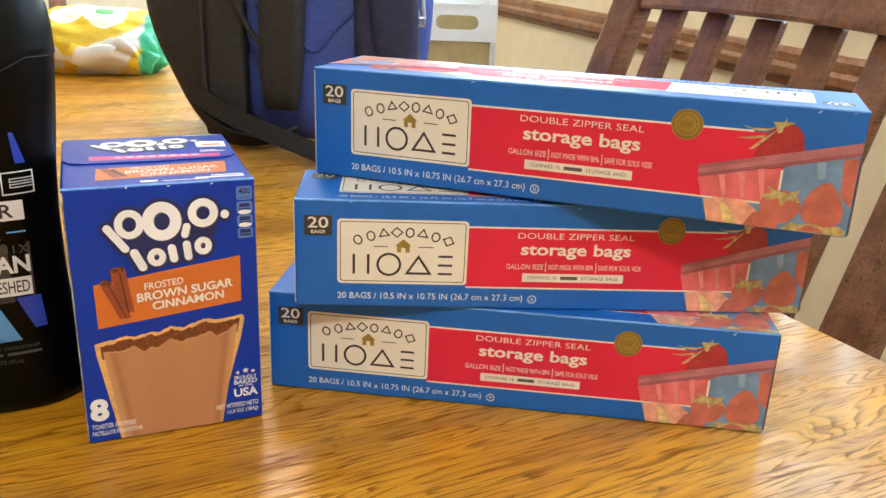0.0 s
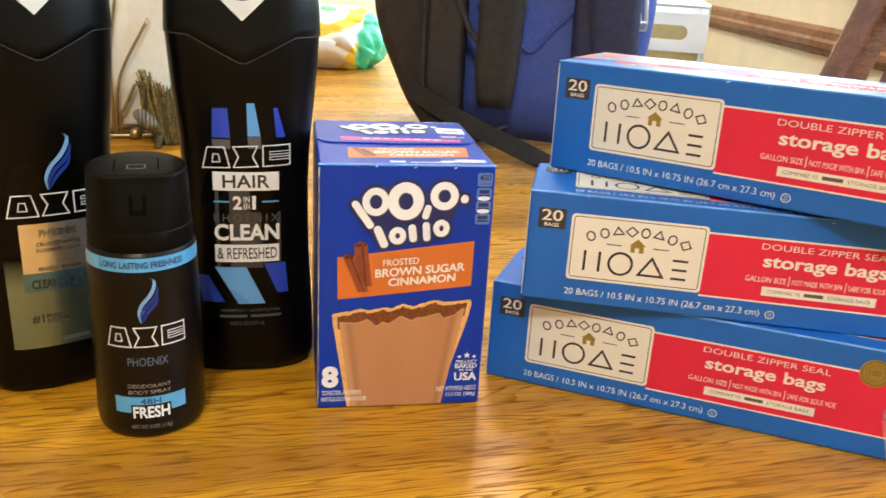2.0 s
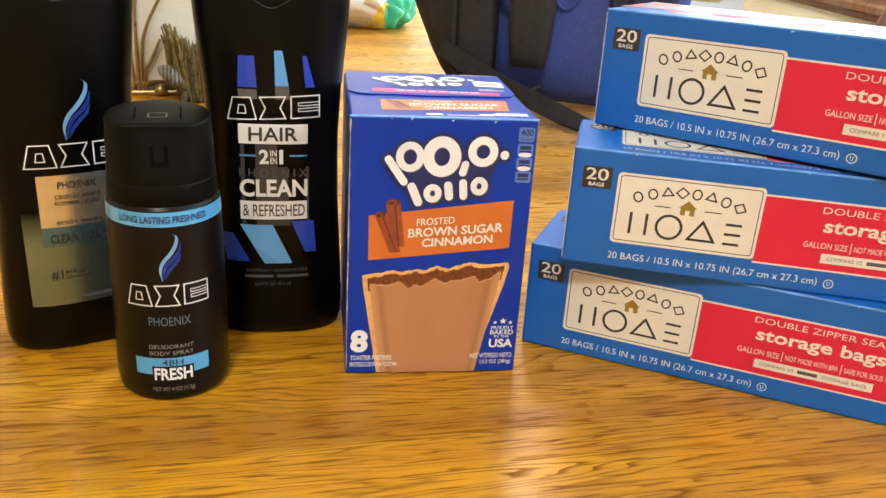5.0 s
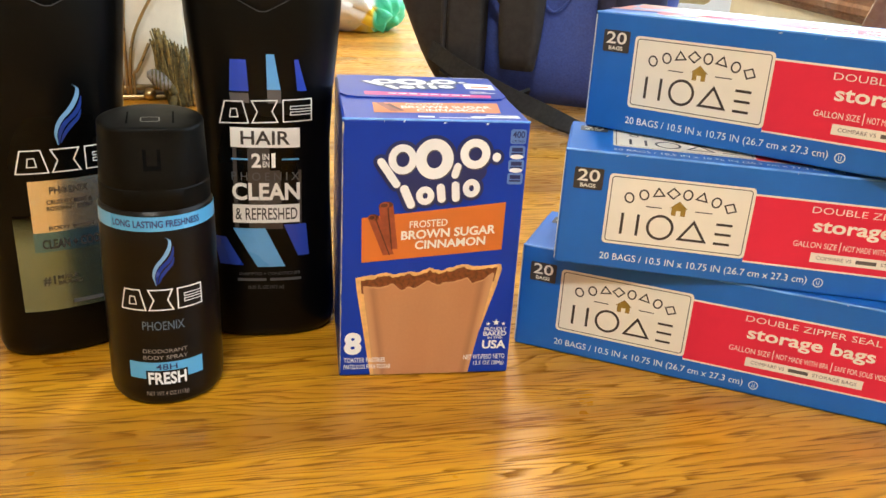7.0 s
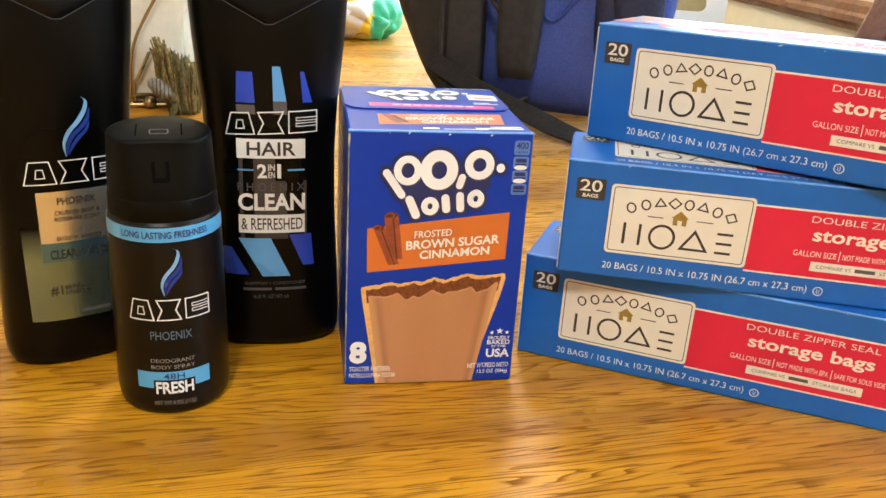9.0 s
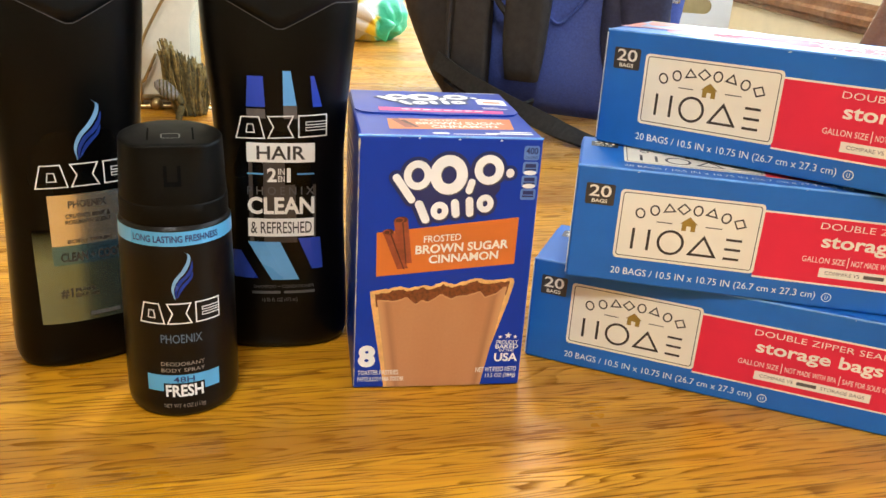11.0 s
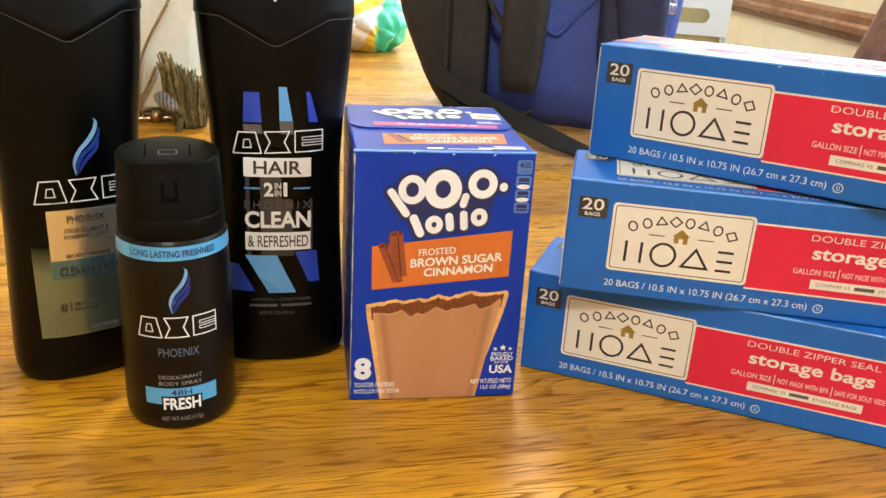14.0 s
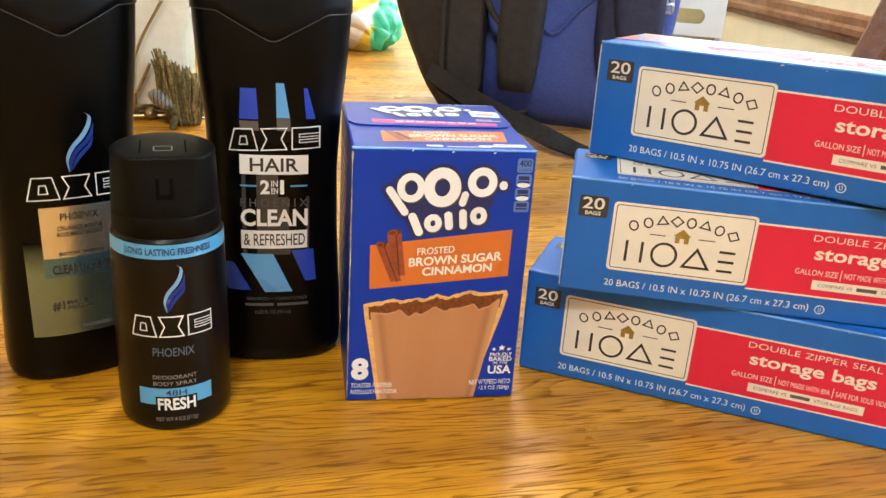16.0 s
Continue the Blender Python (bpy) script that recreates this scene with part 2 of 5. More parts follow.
def thing(name, label, category, m, group="", kind=""):
    ob = tagged(new(name), label, category, group, kind)
    ob.empty_display_size = 0.02
    ob.matrix_world = m
    return ob


def setting(name, bm, material, label, m=None, bevel=0.0):
    ob = tagged(part(name, bm, material, None, label, bevel=bevel), label, name.split("_")[0], "", "structure")
    if m is not None:
        ob.matrix_world = m
    return ob


def box(x0, y0, z0, x1, y1, z1, bm=None):
    bm = bm or bmesh.new()
    made = bmesh.ops.create_cube(bm, size=1.0)["verts"]
    for v in made:
        v.co = Vector(((x0 + x1) / 2 + v.co.x * (x1 - x0), (y0 + y1) / 2 + v.co.y * (y1 - y0), (z0 + z1) / 2 + v.co.z * (z1 - z0)))
    return bm


def loft(rings, cap_ends=True, closed=True):
    """Skins rings of equally many points."""
    bm = bmesh.new()
    vs = [[bm.verts.new(p) for p in r] for r in rings]
    n = len(rings[0])
    for a, b in zip(vs, vs[1:]):
        for i in range(n if closed else n - 1):
            j = (i + 1) % n
            bm.faces.new((a[i], a[j], b[j], b[i]))
    if cap_ends and closed:
        bm.faces.new(vs[0][::-1])
        bm.faces.new(vs[-1])
    bmesh.ops.recalc_face_normals(bm, faces=list(bm.faces))
    return bm


def circle(r, z, n=48, cx=0.0, cy=0.0):
    return [(cx + r * math.cos(2 * math.pi * i / n), cy + r * math.sin(2 * math.pi * i / n), z) for i in range(n)]


def lathe(profile, n=48):
    return loft([circle(max(r, 1e-4), z, n) for r, z in profile])


def tube(points, r, n=8, flat=1.0):
    """A round or flattened rod along a path."""
    pts = [Vector(p) for p in points]
    rings = []
    for i, p in enumerate(pts):
        d = (pts[min(i + 1, len(pts) - 1)] - pts[max(i - 1, 0)]).normalized()
        side = d.cross(Vector((0, 0, 1)))
        side = side.normalized() if side.length > 1e-4 else Vector((1, 0, 0))
        up = side.cross(d)
        rings.append([p + side * r * math.cos(2 * math.pi * k / n) + up * r * flat * math.sin(2 * math.pi * k / n) for k in range(n)])
    return loft(rings)


def spline(points, n=8):
    """A smooth path through the points (Catmull-Rom)."""
    p = [Vector(q) for q in points]
    p = [2 * p[0] - p[1]] + p + [2 * p[-1] - p[-2]]
    out = []
    for i in range(1, len(p) - 2):
        for k in range(n):
            t = k / n
            out.append(0.5 * (2 * p[i] + (p[i + 1] - p[i - 1]) * t + (2 * p[i - 1] - 5 * p[i] + 4 * p[i + 1] - p[i + 2]) * t * t
                              + (3 * p[i] - p[i - 1] - 3 * p[i + 1] + p[i + 2]) * t ** 3))
    return out + [p[-2]]


# flat print: shapes in (u, v), in millimetres, laid on a surface by a map (u, v, lift) -> place
def sheet(shape, lay, lift=0.2):
    bm = bmesh.new()
    bm.faces.new([bm.verts.new(lay(u, v, lift)) for u, v in shape])
    return bm


def patch(u0, v0, u1, v1, lay, lift=0.2, nu=12, nv=2, skew=0.0, bm=None):
    """A print rectangle that follows a curved surface."""
    bm = bm or bmesh.new()
    g = [[bm.verts.new(lay(u0 + (u1 - u0) * i / nu, v0 + (v1 - v0) * j / nv + skew * i / nu, lift)) for i in range(nu + 1)] for j in range(nv + 1)]
    for j in range(nv):
        for i in range(nu):
            bm.faces.new((g[j][i], g[j][i + 1], g[j + 1][i + 1], g[j + 1][i]))
    return bm


def band(left, right, lay, lift=0.2):
    """Print between two lines of equally many points."""
    bm = bmesh.new()
    a, b = [bm.verts.new(lay(u, v, lift)) for u, v in left], [bm.verts.new(lay(u, v, lift)) for u, v in right]
    for i in range(len(a) - 1):
        bm.faces.new((a[i], b[i], b[i + 1], a[i + 1]))
    return bm


def frame_shape(pts, width, lay, lift=0.2, bm=None):
    """A closed outline of the given stroke width."""
    bm = bm or bmesh.new()
    n, inner, outer = len(pts), [], []
    area = sum(pts[i][0] * pts[(i + 1) % n][1] - pts[(i + 1) % n][0] * pts[i][1] for i in range(n))
    s = 1 if area > 0 else -1
    for i in range(n):
        p, a, b = Vector(pts[i]), Vector(pts[i - 1]), Vector(pts[(i + 1) % n])
        d1, d2 = (p - a).normalized(), (b - p).normalized()
        nrm = Vector((d1.y + d2.y, -d1.x - d2.x)) * s
        nrm = nrm.normalized() / max(0.45, math.cos(d1.angle(d2) / 2)) if nrm.length > 1e-6 else Vector((0, 0))
        outer.append(bm.verts.new(lay(*(p + nrm * width / 2), lift)))
        inner.append(bm.verts.new(lay(*(p - nrm * width / 2), lift)))
    for i in range(n):
        j = (i + 1) % n
        bm.faces.new((outer[i], outer[j], inner[j], inner[i]))
    return bm


def rounded(u0, v0, u1, v1, r, n=5):
    out = []
    for cx, cy, a in ((u1 - r, v0 + r, -90), (u1 - r, v1 - r, 0), (u0 + r, v1 - r, 90), (u0 + r, v0 + r, 180)):
        out += [(cx + r * math.cos(radians(a + 90 * i / n)), cy + r * math.sin(radians(a + 90 * i / n))) for i in range(n + 1)]
    return out


def along(table, z):
    for (a, va), (b, vb) in zip(table, table[1:]):
        if z <= b:
            f = (z - a) / (b - a)
            return va + (vb - va) * f
    return table[-1][1]


def soften(pts, times=2):
    """Rounds a closed outline by cutting its corners."""
    for _ in range(times):
        out = []
        for (a, b), (c, d) in zip(pts, pts[1:] + pts[:1]):
            out += [(0.75 * a + 0.25 * c, 0.75 * b + 0.25 * d), (0.25 * a + 0.75 * c, 0.25 * b + 0.75 * d)]
        pts = out
    return pts


def oval(cu, cv, ru, rv, n=28, turn=0.0, wobble=0.0, seed=0):
    rnd, out = random.Random(seed), []
    ph = [rnd.uniform(0, 6.28) for _ in range(3)]
    for i in range(n):
        a = 2 * math.pi * i / n
        k = 1 + wobble * (math.sin(2 * a + ph[0]) + 0.6 * math.sin(3 * a + ph[1]) + 0.4 * math.sin(5 * a + ph[2]))
        u, v = ru * k * math.cos(a), rv * k * math.sin(a)
        c, s = math.cos(radians(turn)), math.sin(radians(turn))
        out.append((cu + u * c - v * s, cv + u * s + v * c))
    return out


LETTERS = {}


def letters(text, bold=0.0):
    """The outline mesh of a line of writing in the built-in font."""
    if (text, bold) not in LETTERS:
        cu = bpy.data.curves.new("writing", "FONT")
        cu.body, cu.offset, cu.resolution_u = text, bold, 3
        ob = new("writing", cu)
        bpy.context.view_layer.update()
        me = bpy.data.meshes.new_from_object(ob.evaluated_get(bpy.context.evaluated_depsgraph_get()))
        LETTERS[text, bold] = ([tuple(v.co)[:2] for v in me.vertices], [tuple(p.vertices) for p in me.polygons])
        bpy.data.objects.remove(ob)
        bpy.data.curves.remove(cu)
        bpy.data.meshes.remove(me)
    return LETTERS[text, bold]


def write(text, u0, v0, u1, v1, lay, lift=0.3, slope=0.0, bold=0.0, bm=None):
    """Writing fitted into a rectangle; slope: how far it rises over its length."""
    vs, fs = letters(text, bold)
    lo, hi = [min(p[k] for p in vs) for k in (0, 1)], [max(p[k] for p in vs) for k in (0, 1)]
    bm = bm or bmesh.new()
    made = []
    for x, y in vs:
        f = (x - lo[0]) / (hi[0] - lo[0])
        made.append(bm.verts.new(lay(u0 + (u1 - u0) * f, v0 + (v1 - v0) * (y - lo[1]) / (hi[1] - lo[1]) + slope * f, lift)))
    for f in fs:
        try:
            bm.faces.new([made[i] for i in f])
        except ValueError:
            pass
    return bm


def bars(rows, lay, lift=0.3):
    """Plain bars in place of small writing."""
    bm = bmesh.new()
    for u0, v0, u1, v1 in rows:
        patch(u0, v0, u1, v1, lay, lift, 6, 1, bm=bm)
    return bm


# ---- the room ----
WALL_ANG = 17.9   # the wall beside the table, against the y axis
ROOM = pose(0.707, 1.516, 0, 0, 0, WALL_ANG)   # local: x outward through the wall, y along it, z up


def window_wall(name, m, length0, length1, height, holes, thick=0.14, label=""):
    """A wall in local y, its inner face at x = 0, with openings (y0, z0, y1, z1) through it."""
    ys = sorted({length0, length1, *[h[0] for h in holes], *[h[2] for h in holes]})
    zs = sorted({0.0, height, *[h[1] for h in holes], *[h[3] for h in holes]})
    bm = bmesh.new()
    for a, b in zip(ys, ys[1:]):
        for c, d in zip(zs, zs[1:]):
            if not any(h[0] <= a and b <= h[2] and h[1] <= c and d <= h[3] for h in holes):
                box(0, a, c, thick, b, d, bm)
    bmesh.ops.remove_doubles(bm, verts=list(bm.verts), dist=1e-5)
    return setting(name, bm, WALL, label or "smooth cream painted wall", m)


def window_unit(name, m, y0, z0, y1, z1):
    ob = tagged(new(name), "white-framed window with daylight behind it", "window", "", "structure")
    ob.matrix_world = m
    bm = bmesh.new()
    for a in ((y0, z0, y1, z0 + 0.06), (y0, z1 - 0.06, y1, z1), (y0, z0 + 0.06, y0 + 0.06, z1 - 0.06), (y1 - 0.06, z0 + 0.06, y1, z1 - 0.06)):
        box(0.03, a[0], a[1], 0.10, a[2], a[3], bm)
    zm = (z0 + z1) / 2
    box(0.04, y0 + 0.06, zm - 0.02, 0.09, y1 - 0.06, zm + 0.02, bm)
    part("window_frame", bm, WHITE_PAINT, ob)
    part("window_sill", box(-0.05, y0 - 0.04, z0 - 0.03, 0.10, y1 + 0.04, z0 - 0.002), WHITE_PAINT, ob, bevel=0.004)


WHITE_PAINT = plain("white_paint", (0.78, 0.77, 0.74), 0.4, 0.03, 40, 0.03)
HT = 2.45
WIN1 = (-1.75, 1.0, 0.35, 2.1)     # beside the table
WIN2 = (0.75, 1.02, 2.45, 2.1)       # farther along the same wall
FAR = ROOM @ pose(0, 2.6, 0, 0, 0, 90)     # local y runs away from the window wall
wall_east = window_wall("wall_east", ROOM, -3.6, 2.74, HT, [WIN1, WIN2])
wall_north = window_wall("wall_north", FAR, 0.0, 4.0, HT, [])
wall_west = window_wall("wall_west", ROOM @ pose(-4.0, 0, 0, 0, 0, 180), -2.6, 3.6, HT, [])
wall_south = window_wall("wall_south", ROOM @ pose(0, -3.6, 0, 0, 0, -90), -4.0, 0.0, HT, [])
window_unit("window_1", ROOM, *WIN1)
window_unit("window_2", ROOM, *WIN2)
setting("floor", box(-4.2, -3.8, -0.1, 0.14, 2.8, 0.0), FLOOR, "brown wooden floor", ROOM)
setting("ceiling", box(-4.2, -3.8, HT, 0.14, 2.8, HT + 0.1), CEIL, "white plastered ceiling", ROOM)


def rail_bm(length0, length1):
    prof = [(0, 0.775), (-0.010, 0.778), (-0.012, 0.79), (-0.022, 0.797), (-0.024, 0.812), (-0.016, 0.82), (-0.018, 0.838), (-0.010, 0.846), (0, 0.848)]
    return loft([[(x, y, z) for x, z in prof] for y in (length0, length1)], True)


setting("trim_chair_rail", rail_bm(-3.6, 2.6), TRIM_WOOD, "brown moulded wooden chair rail along the wall", ROOM)
setting("baseboard", box(-0.016, -3.6, 0, -0.001, 2.6, 0.1), TRIM_WOOD, "brown wooden baseboard", ROOM, bevel=0.003)

# daylight in the window openings, and an unseen ceiling lamp added as front light
lamp("window_light", "AREA", 42, (0.62, 0.83, 1.0), ROOM @ pose(0.12, -0.7, 1.55, 0, 90, 0), 1.0, 2.0)
lamp("far_window_light", "AREA", 100, (0.66, 0.84, 1.0), ROOM @ pose(0.12, 1.6, 1.55, 0, 90, 0), 1.0, 1.65)
unseen_lamp = thing("unseen_lamp", "round white glass ceiling lamp, unseen, added for its light", "lamp", pose(0.10, -0.88, HT))
part("base", lathe([(0.12, -0.02), (0.125, -0.01), (0.12, 0.0)]), WHITE_PAINT, unseen_lamp, smooth=True)
GLOW, gnt, gb = nodes_of("lamp_glass")
gb.inputs["Base Color"].default_value = (0.9, 0.85, 0.75, 1)
gb.inputs["Emission Color"].default_value = (1.0, 0.985, 0.955, 1)
gb.inputs["Emission Strength"].default_value = 96.0
glass_shade = part("shade", lathe([(0.01, -0.13), (0.10, -0.115), (0.16, -0.075), (0.17, -0.04), (0.15, -0.0205)]), GLOW, unseen_lamp, "glowing white glass shade", True)
unseen_lamp["group"] = "ceiling lamps"
# second unseen lamp, added to brighten the room's far end
copy_thing(unseen_lamp, pose(-0.5, 2.05, HT))

# ---- the dining table ----
TABLE = pose(0.2925, 0.5455, TZ, 0, 0, 28)   # local: x outward over the side edge, y along the table, z up
dining_table = thing("dining_table", "long golden oak dining table with a glossy worn top", "table", TABLE)


def slab(x0, y0, x1, y1, r, z0, z1, edge):
    rings = []
    for dz, ins in ((z0, edge), (z0 + edge * 0.3, edge * 0.3), (z0 + edge, 0), (z1 - edge, 0), (z1 - edge * 0.3, edge * 0.3), (z1, edge)):
        rings.append([(u, v, dz) for u, v in rounded(x0 + ins, y0 + ins, x1 - ins, y1 - ins, r - ins, 10)])
    return loft(rings)


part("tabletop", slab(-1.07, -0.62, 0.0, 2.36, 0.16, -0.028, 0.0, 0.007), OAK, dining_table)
part("apron", slab(-0.97, -0.52, -0.10, 2.26, 0.10, -0.11, -0.0285, 0.004), OAK, dining_table)
LEG = [(0.03, -0.75), (0.034, -0.72), (0.026, -0.66), (0.036, -0.5), (0.042, -0.35), (0.03, -0.22), (0.042, -0.19), (0.045, -0.1105)]
for lx in (-0.88, -0.19):
    for ly in (-0.4, 2.15):
        leg = part("leg", lathe(LEG, 20), OAK, dining_table, smooth=True)
        leg.location = (lx, ly, 0)


# ---- the stacked cartons ----
LB, HB, DB = 285.0, 61.3, 63.0    # a bag carton, in millimetres


def mm(*p):
    return Vector(p) / 1000


def carton(w, d, h, r, bow=0.0, seed=0):
    """A folded card box standing on its base at the front left corner: soft folds, slightly bowed sides."""
    bm = bmesh.new()
    nx, ny, nz = 14, 6, 6
    xs = [0, r, *[r + (w - 2 * r) * i / nx for i in range(1, nx)], w - r, w]
    zs = [0, r, *[r + (h - 2 * r) * i / nz for i in range(1, nz)], h - r, h]
    ys = [0, r, *[r + (d - 2 * r) * i / ny for i in range(1, ny)], d - r, d]
    made = {}

    def vert(i, j, k):
        if (i, j, k) not in made:
            x, y, z = xs[i], ys[j], zs[k]
            edge = [x in (0, w), y in (0, d), z in (0, h)]
            if sum(edge) > 1:      # pull the folds in to a soft radius
                s = r * 0.32 if sum(edge) == 2 else r * 0.45
                x += s * ((x == 0) - (x == w)) * edge[0]
                y += s * ((y == 0) - (y == d)) * edge[1]
                z += s * ((z == 0) - (z == h)) * edge[2]
            made[i, j, k] = bm.verts.new(mm(x, y, z))
        return made[i, j, k]
    I, J, K = len(xs) - 1, len(ys) - 1, len(zs) - 1
    for i in range(I):
        for j in range(J):
            bm.faces.new((vert(i, j, 0), vert(i, j + 1, 0), vert(i + 1, j + 1, 0), vert(i + 1, j, 0)))
            bm.faces.new((vert(i, j, K), vert(i + 1, j, K), vert(i + 1, j + 1, K), vert(i, j + 1, K)))
    for i in range(I):
        for k in range(K):
            bm.faces.new((vert(i, 0, k), vert(i + 1, 0, k), vert(i + 1, 0, k + 1), vert(i, 0, k + 1)))
            bm.faces.new((vert(i, J, k), vert(i, J, k + 1), vert(i + 1, J, k + 1), vert(i + 1, J, k)))
    for j in range(J):
        for k in range(K):
            bm.faces.new((vert(0, j, k), vert(0, j, k + 1), vert(0, j + 1, k + 1), vert(0, j + 1, k)))
            bm.faces.new((vert(I, j, k), vert(I, j + 1, k), vert(I, j + 1, k + 1), vert(I, j, k + 1)))
    return bm


def bag_print(b, lay):
    """The printed panel of a bag carton, u along it and v up from its lower edge, in millimetres."""
    def put(name, bm, mat, label=""):
        return part(name, bm, mat, b, label)
    put("red_band", patch(93.0, 12.9, 251.6, 47.4, lay, 0.10), RED)
    put("band_line", bars([(93.0, 47.2, 236.0, 48.2), (93.0, 12.3, 250.0, 13.2), (250.9, 13.2, 252.0, 30.0)], lay, 0.16), CREAM)
    plaque = put("plaque", sheet(rounded(22.7, 13.9, 93.4, 50.9, 2.2), lay, 0.16), CREAM, "cream name plaque with a dark border")
    part("border", frame_shape(rounded(24.3, 15.5, 91.8, 49.4, 1.4), 0.42, lay, 0.24), INK, plaque)
    # the maker's mark, as plain shapes
    part("mark", frame_shape(oval(50.6, 25.3, 6.1, 6.1, 28), 1.35, lay, 0.24), INK, plaque, "dark ring of the maker's mark")
    for k in range(8):
        a = (k - 3.5) / 3.5
        cu, cv, turned = 58.2 + a * 24.5, 43.8 - 4.6 * a * a, -22 * a
        small = bmesh.new()
        if k in (0, 1, 4, 6):
            frame_shape(oval(cu, cv, 2.1, 2.5, 16, turned), 0.8, lay, 0.24, small)
        else:
            frame_shape(oval(cu, cv, 2.7, 3.0, 3 if k in (2, 5) else 4, turned + 90), 0.75, lay, 0.24, small)
        part("shape", small, INK, plaque)
    for u0, u1 in ((42.2, 50.0), (66.4, 74.6)):
        part("rule", patch(u0, 35.3, u1, 35.8, lay, 0.24, 2, 1), INK, plaque)
    for u in (31.6, 39.4):
        part("bar", bars([(u - 0.7, 19.6, u + 0.7, 31.0)], lay, 0.24), INK, plaque)
    part("shape", frame_shape([(60.4, 20.3), (73.0, 20.3), (66.7, 30.0)], 1.3, lay, 0.24), INK, plaque)
    for v in (19.6, 24.6, 29.7):
        part("bar", bars([(77.4, v, 85.2, v + 1.3)], lay, 0.24), INK, plaque)
    part("house", sheet([(54.9, 32.4), (57.2, 32.4), (57.2, 35.0), (59.4, 35.0), (59.4, 32.4), (61.7, 32.4), (61.7, 36.2), (62.6, 36.2), (58.3, 40.0), (54.0, 36.2), (54.9, 36.2)], lay, 0.24), GOLD, plaque, "small gold house")
    badge = put("count_badge", sheet(rounded(5.2, 41.2, 19.8, 52.4, 0.9), lay, 0.14), INK, "dark badge with the bag count")
    part("lettering", write("20", 6.9, 45.4, 18.0, 51.6, lay, 0.22, bold=0.012), CREAM, badge)
    part("lettering", write("BAGS", 8.6, 42.3, 16.4, 44.3, lay, 0.22, bold=0.02), CREAM, badge)
    put("lettering", write("DOUBLE ZIPPER SEAL", 120.5, 41.8, 184.6, 45.1, lay, 0.2, bold=-0.006), CREAM)
    put("lettering", write("storage bags", 122.5, 30.2, 183.4, 39.2, lay, 0.2, bold=0.022), CREAM)
    put("lettering", write("GALLON SIZE", 115.0, 24.0, 135.4, 27.0, lay, 0.2), CREAM)
    put("lettering", write("NOT MADE WITH BPA", 138.4, 24.0, 163.4, 27.0, lay, 0.2), CREAM)
    put("lettering", write("SAFE FOR SOUS VIDE", 166.2, 24.0, 190.2, 27.0, lay, 0.2), CREAM)
    for u in (136.6, 164.6):
        put("divider", patch(u, 22.8, u + 0.4, 28.4, lay, 0.2, 1, 1), CREAM)
    strip = put("compare_strip", patch(124.2, 16.6, 180.8, 21.6, lay, 0.18), CREAM)
    part("lettering", write("COMPARE VS", 127.0, 18.2, 143.5, 20.1, lay, 0.24), TAUPE, strip)
    part("bar", bars([(145.4, 18.2, 155.0, 20.1)], lay, 0.24), TAUPE, strip)
    part("lettering", write("STORAGE BAGS", 157.0, 18.2, 178.0, 20.1, lay, 0.24), TAUPE, strip)
    put("lettering", write("20 BAGS / 10.5 IN x 10.75 IN (26.7 cm x 27.3 cm)", 22.8, 3.9, 125.2, 8.7, lay, 0.2), WHITE)
    put("ring_mark", frame_shape(oval(130.6, 6.1, 2.2, 2.2), 0.45, lay, 0.2), WHITE)
    put("ring_mark", bars([(129.9, 5.2, 130.2, 7.2), (131.0, 5.2, 131.3, 7.2), (130.2, 4.9, 131.0, 5.2)], lay, 0.2), WHITE)
    # the photograph of a bag of strawberries
    put("strawberry", sheet(soften([(237, 31), (244, 29.0), (259.4, 34), (260.0, 42), (257.5, 50.0), (252, 53.2), (245, 51.0), (240.5, 44), (238, 37)]), lay, 0.18), BERRY)
    leaf = bmesh.new()
    for pts in ([(247, 50.9), (242, 49.4), (235, 49.2), (230.5, 50.2), (235.5, 48.2), (241.5, 48.0)], [(246.5, 49.4), (241, 45.0), (234.5, 38.5), (237.2, 39.2), (243.5, 45.6)], [(241, 46.2), (235, 44.9), (228.5, 44.0), (234, 43.7), (241, 44.9)],
                [(245, 51.2), (246.8, 47.4), (248.6, 48.2), (248.8, 50.6), (254, 53.0), (251.6, 53.4), (250.0, 53.0), (250.0, 55.4), (248.8, 53.2), (244, 52.8)]):
        leaf.faces.new([leaf.verts.new(lay(u, v, 0.24)) for u, v in pts])
    put("leaf", leaf, LEAF)
    bag = put("bag_picture", sheet([(213.0, 22.8), (251.2, 32.3), (250.9, 13.0), (215.6, 13.0)], lay, 0.13), BAG_PINK, "printed clear bag of strawberries")
    part("bag_side", sheet([(251.6, 32.4), (284.4, 40.6), (284.4, 0.6), (219.6, 0.6), (216.0, 12.6), (250.9, 12.6)], lay, 0.13), BAG_BLUE, bag)
    for u in (222, 231, 240):
        part("sheen", sheet([(u, 24.5 + (u - 213) * 0.25), (u + 3.2, 25.2 + (u - 213) * 0.25), (u + 5.2, 15), (u + 3.6, 14)], lay, 0.15), BAG_SHEEN, bag)
    part("sheen", sheet([(266, 35.2), (270, 36.2), (271, 28), (268, 27)], lay, 0.15), BAG_BLUE_SHEEN, bag)

    def inner(name, pts, mat, lift):
        part(name, sheet(soften(pts) if name == "strawberry" else pts, lay, lift), mat, bag)
    inner("slice", [(217, 11.8), (226, 13.6), (237, 12.8), (243, 8.4), (246, 0.7), (219.7, 0.7)], PEACH, 0.27)
    inner("slice", [(224, 12.5), (229, 9), (235, 0.7), (228, 0.7)], PALE_LEAF, 0.29)
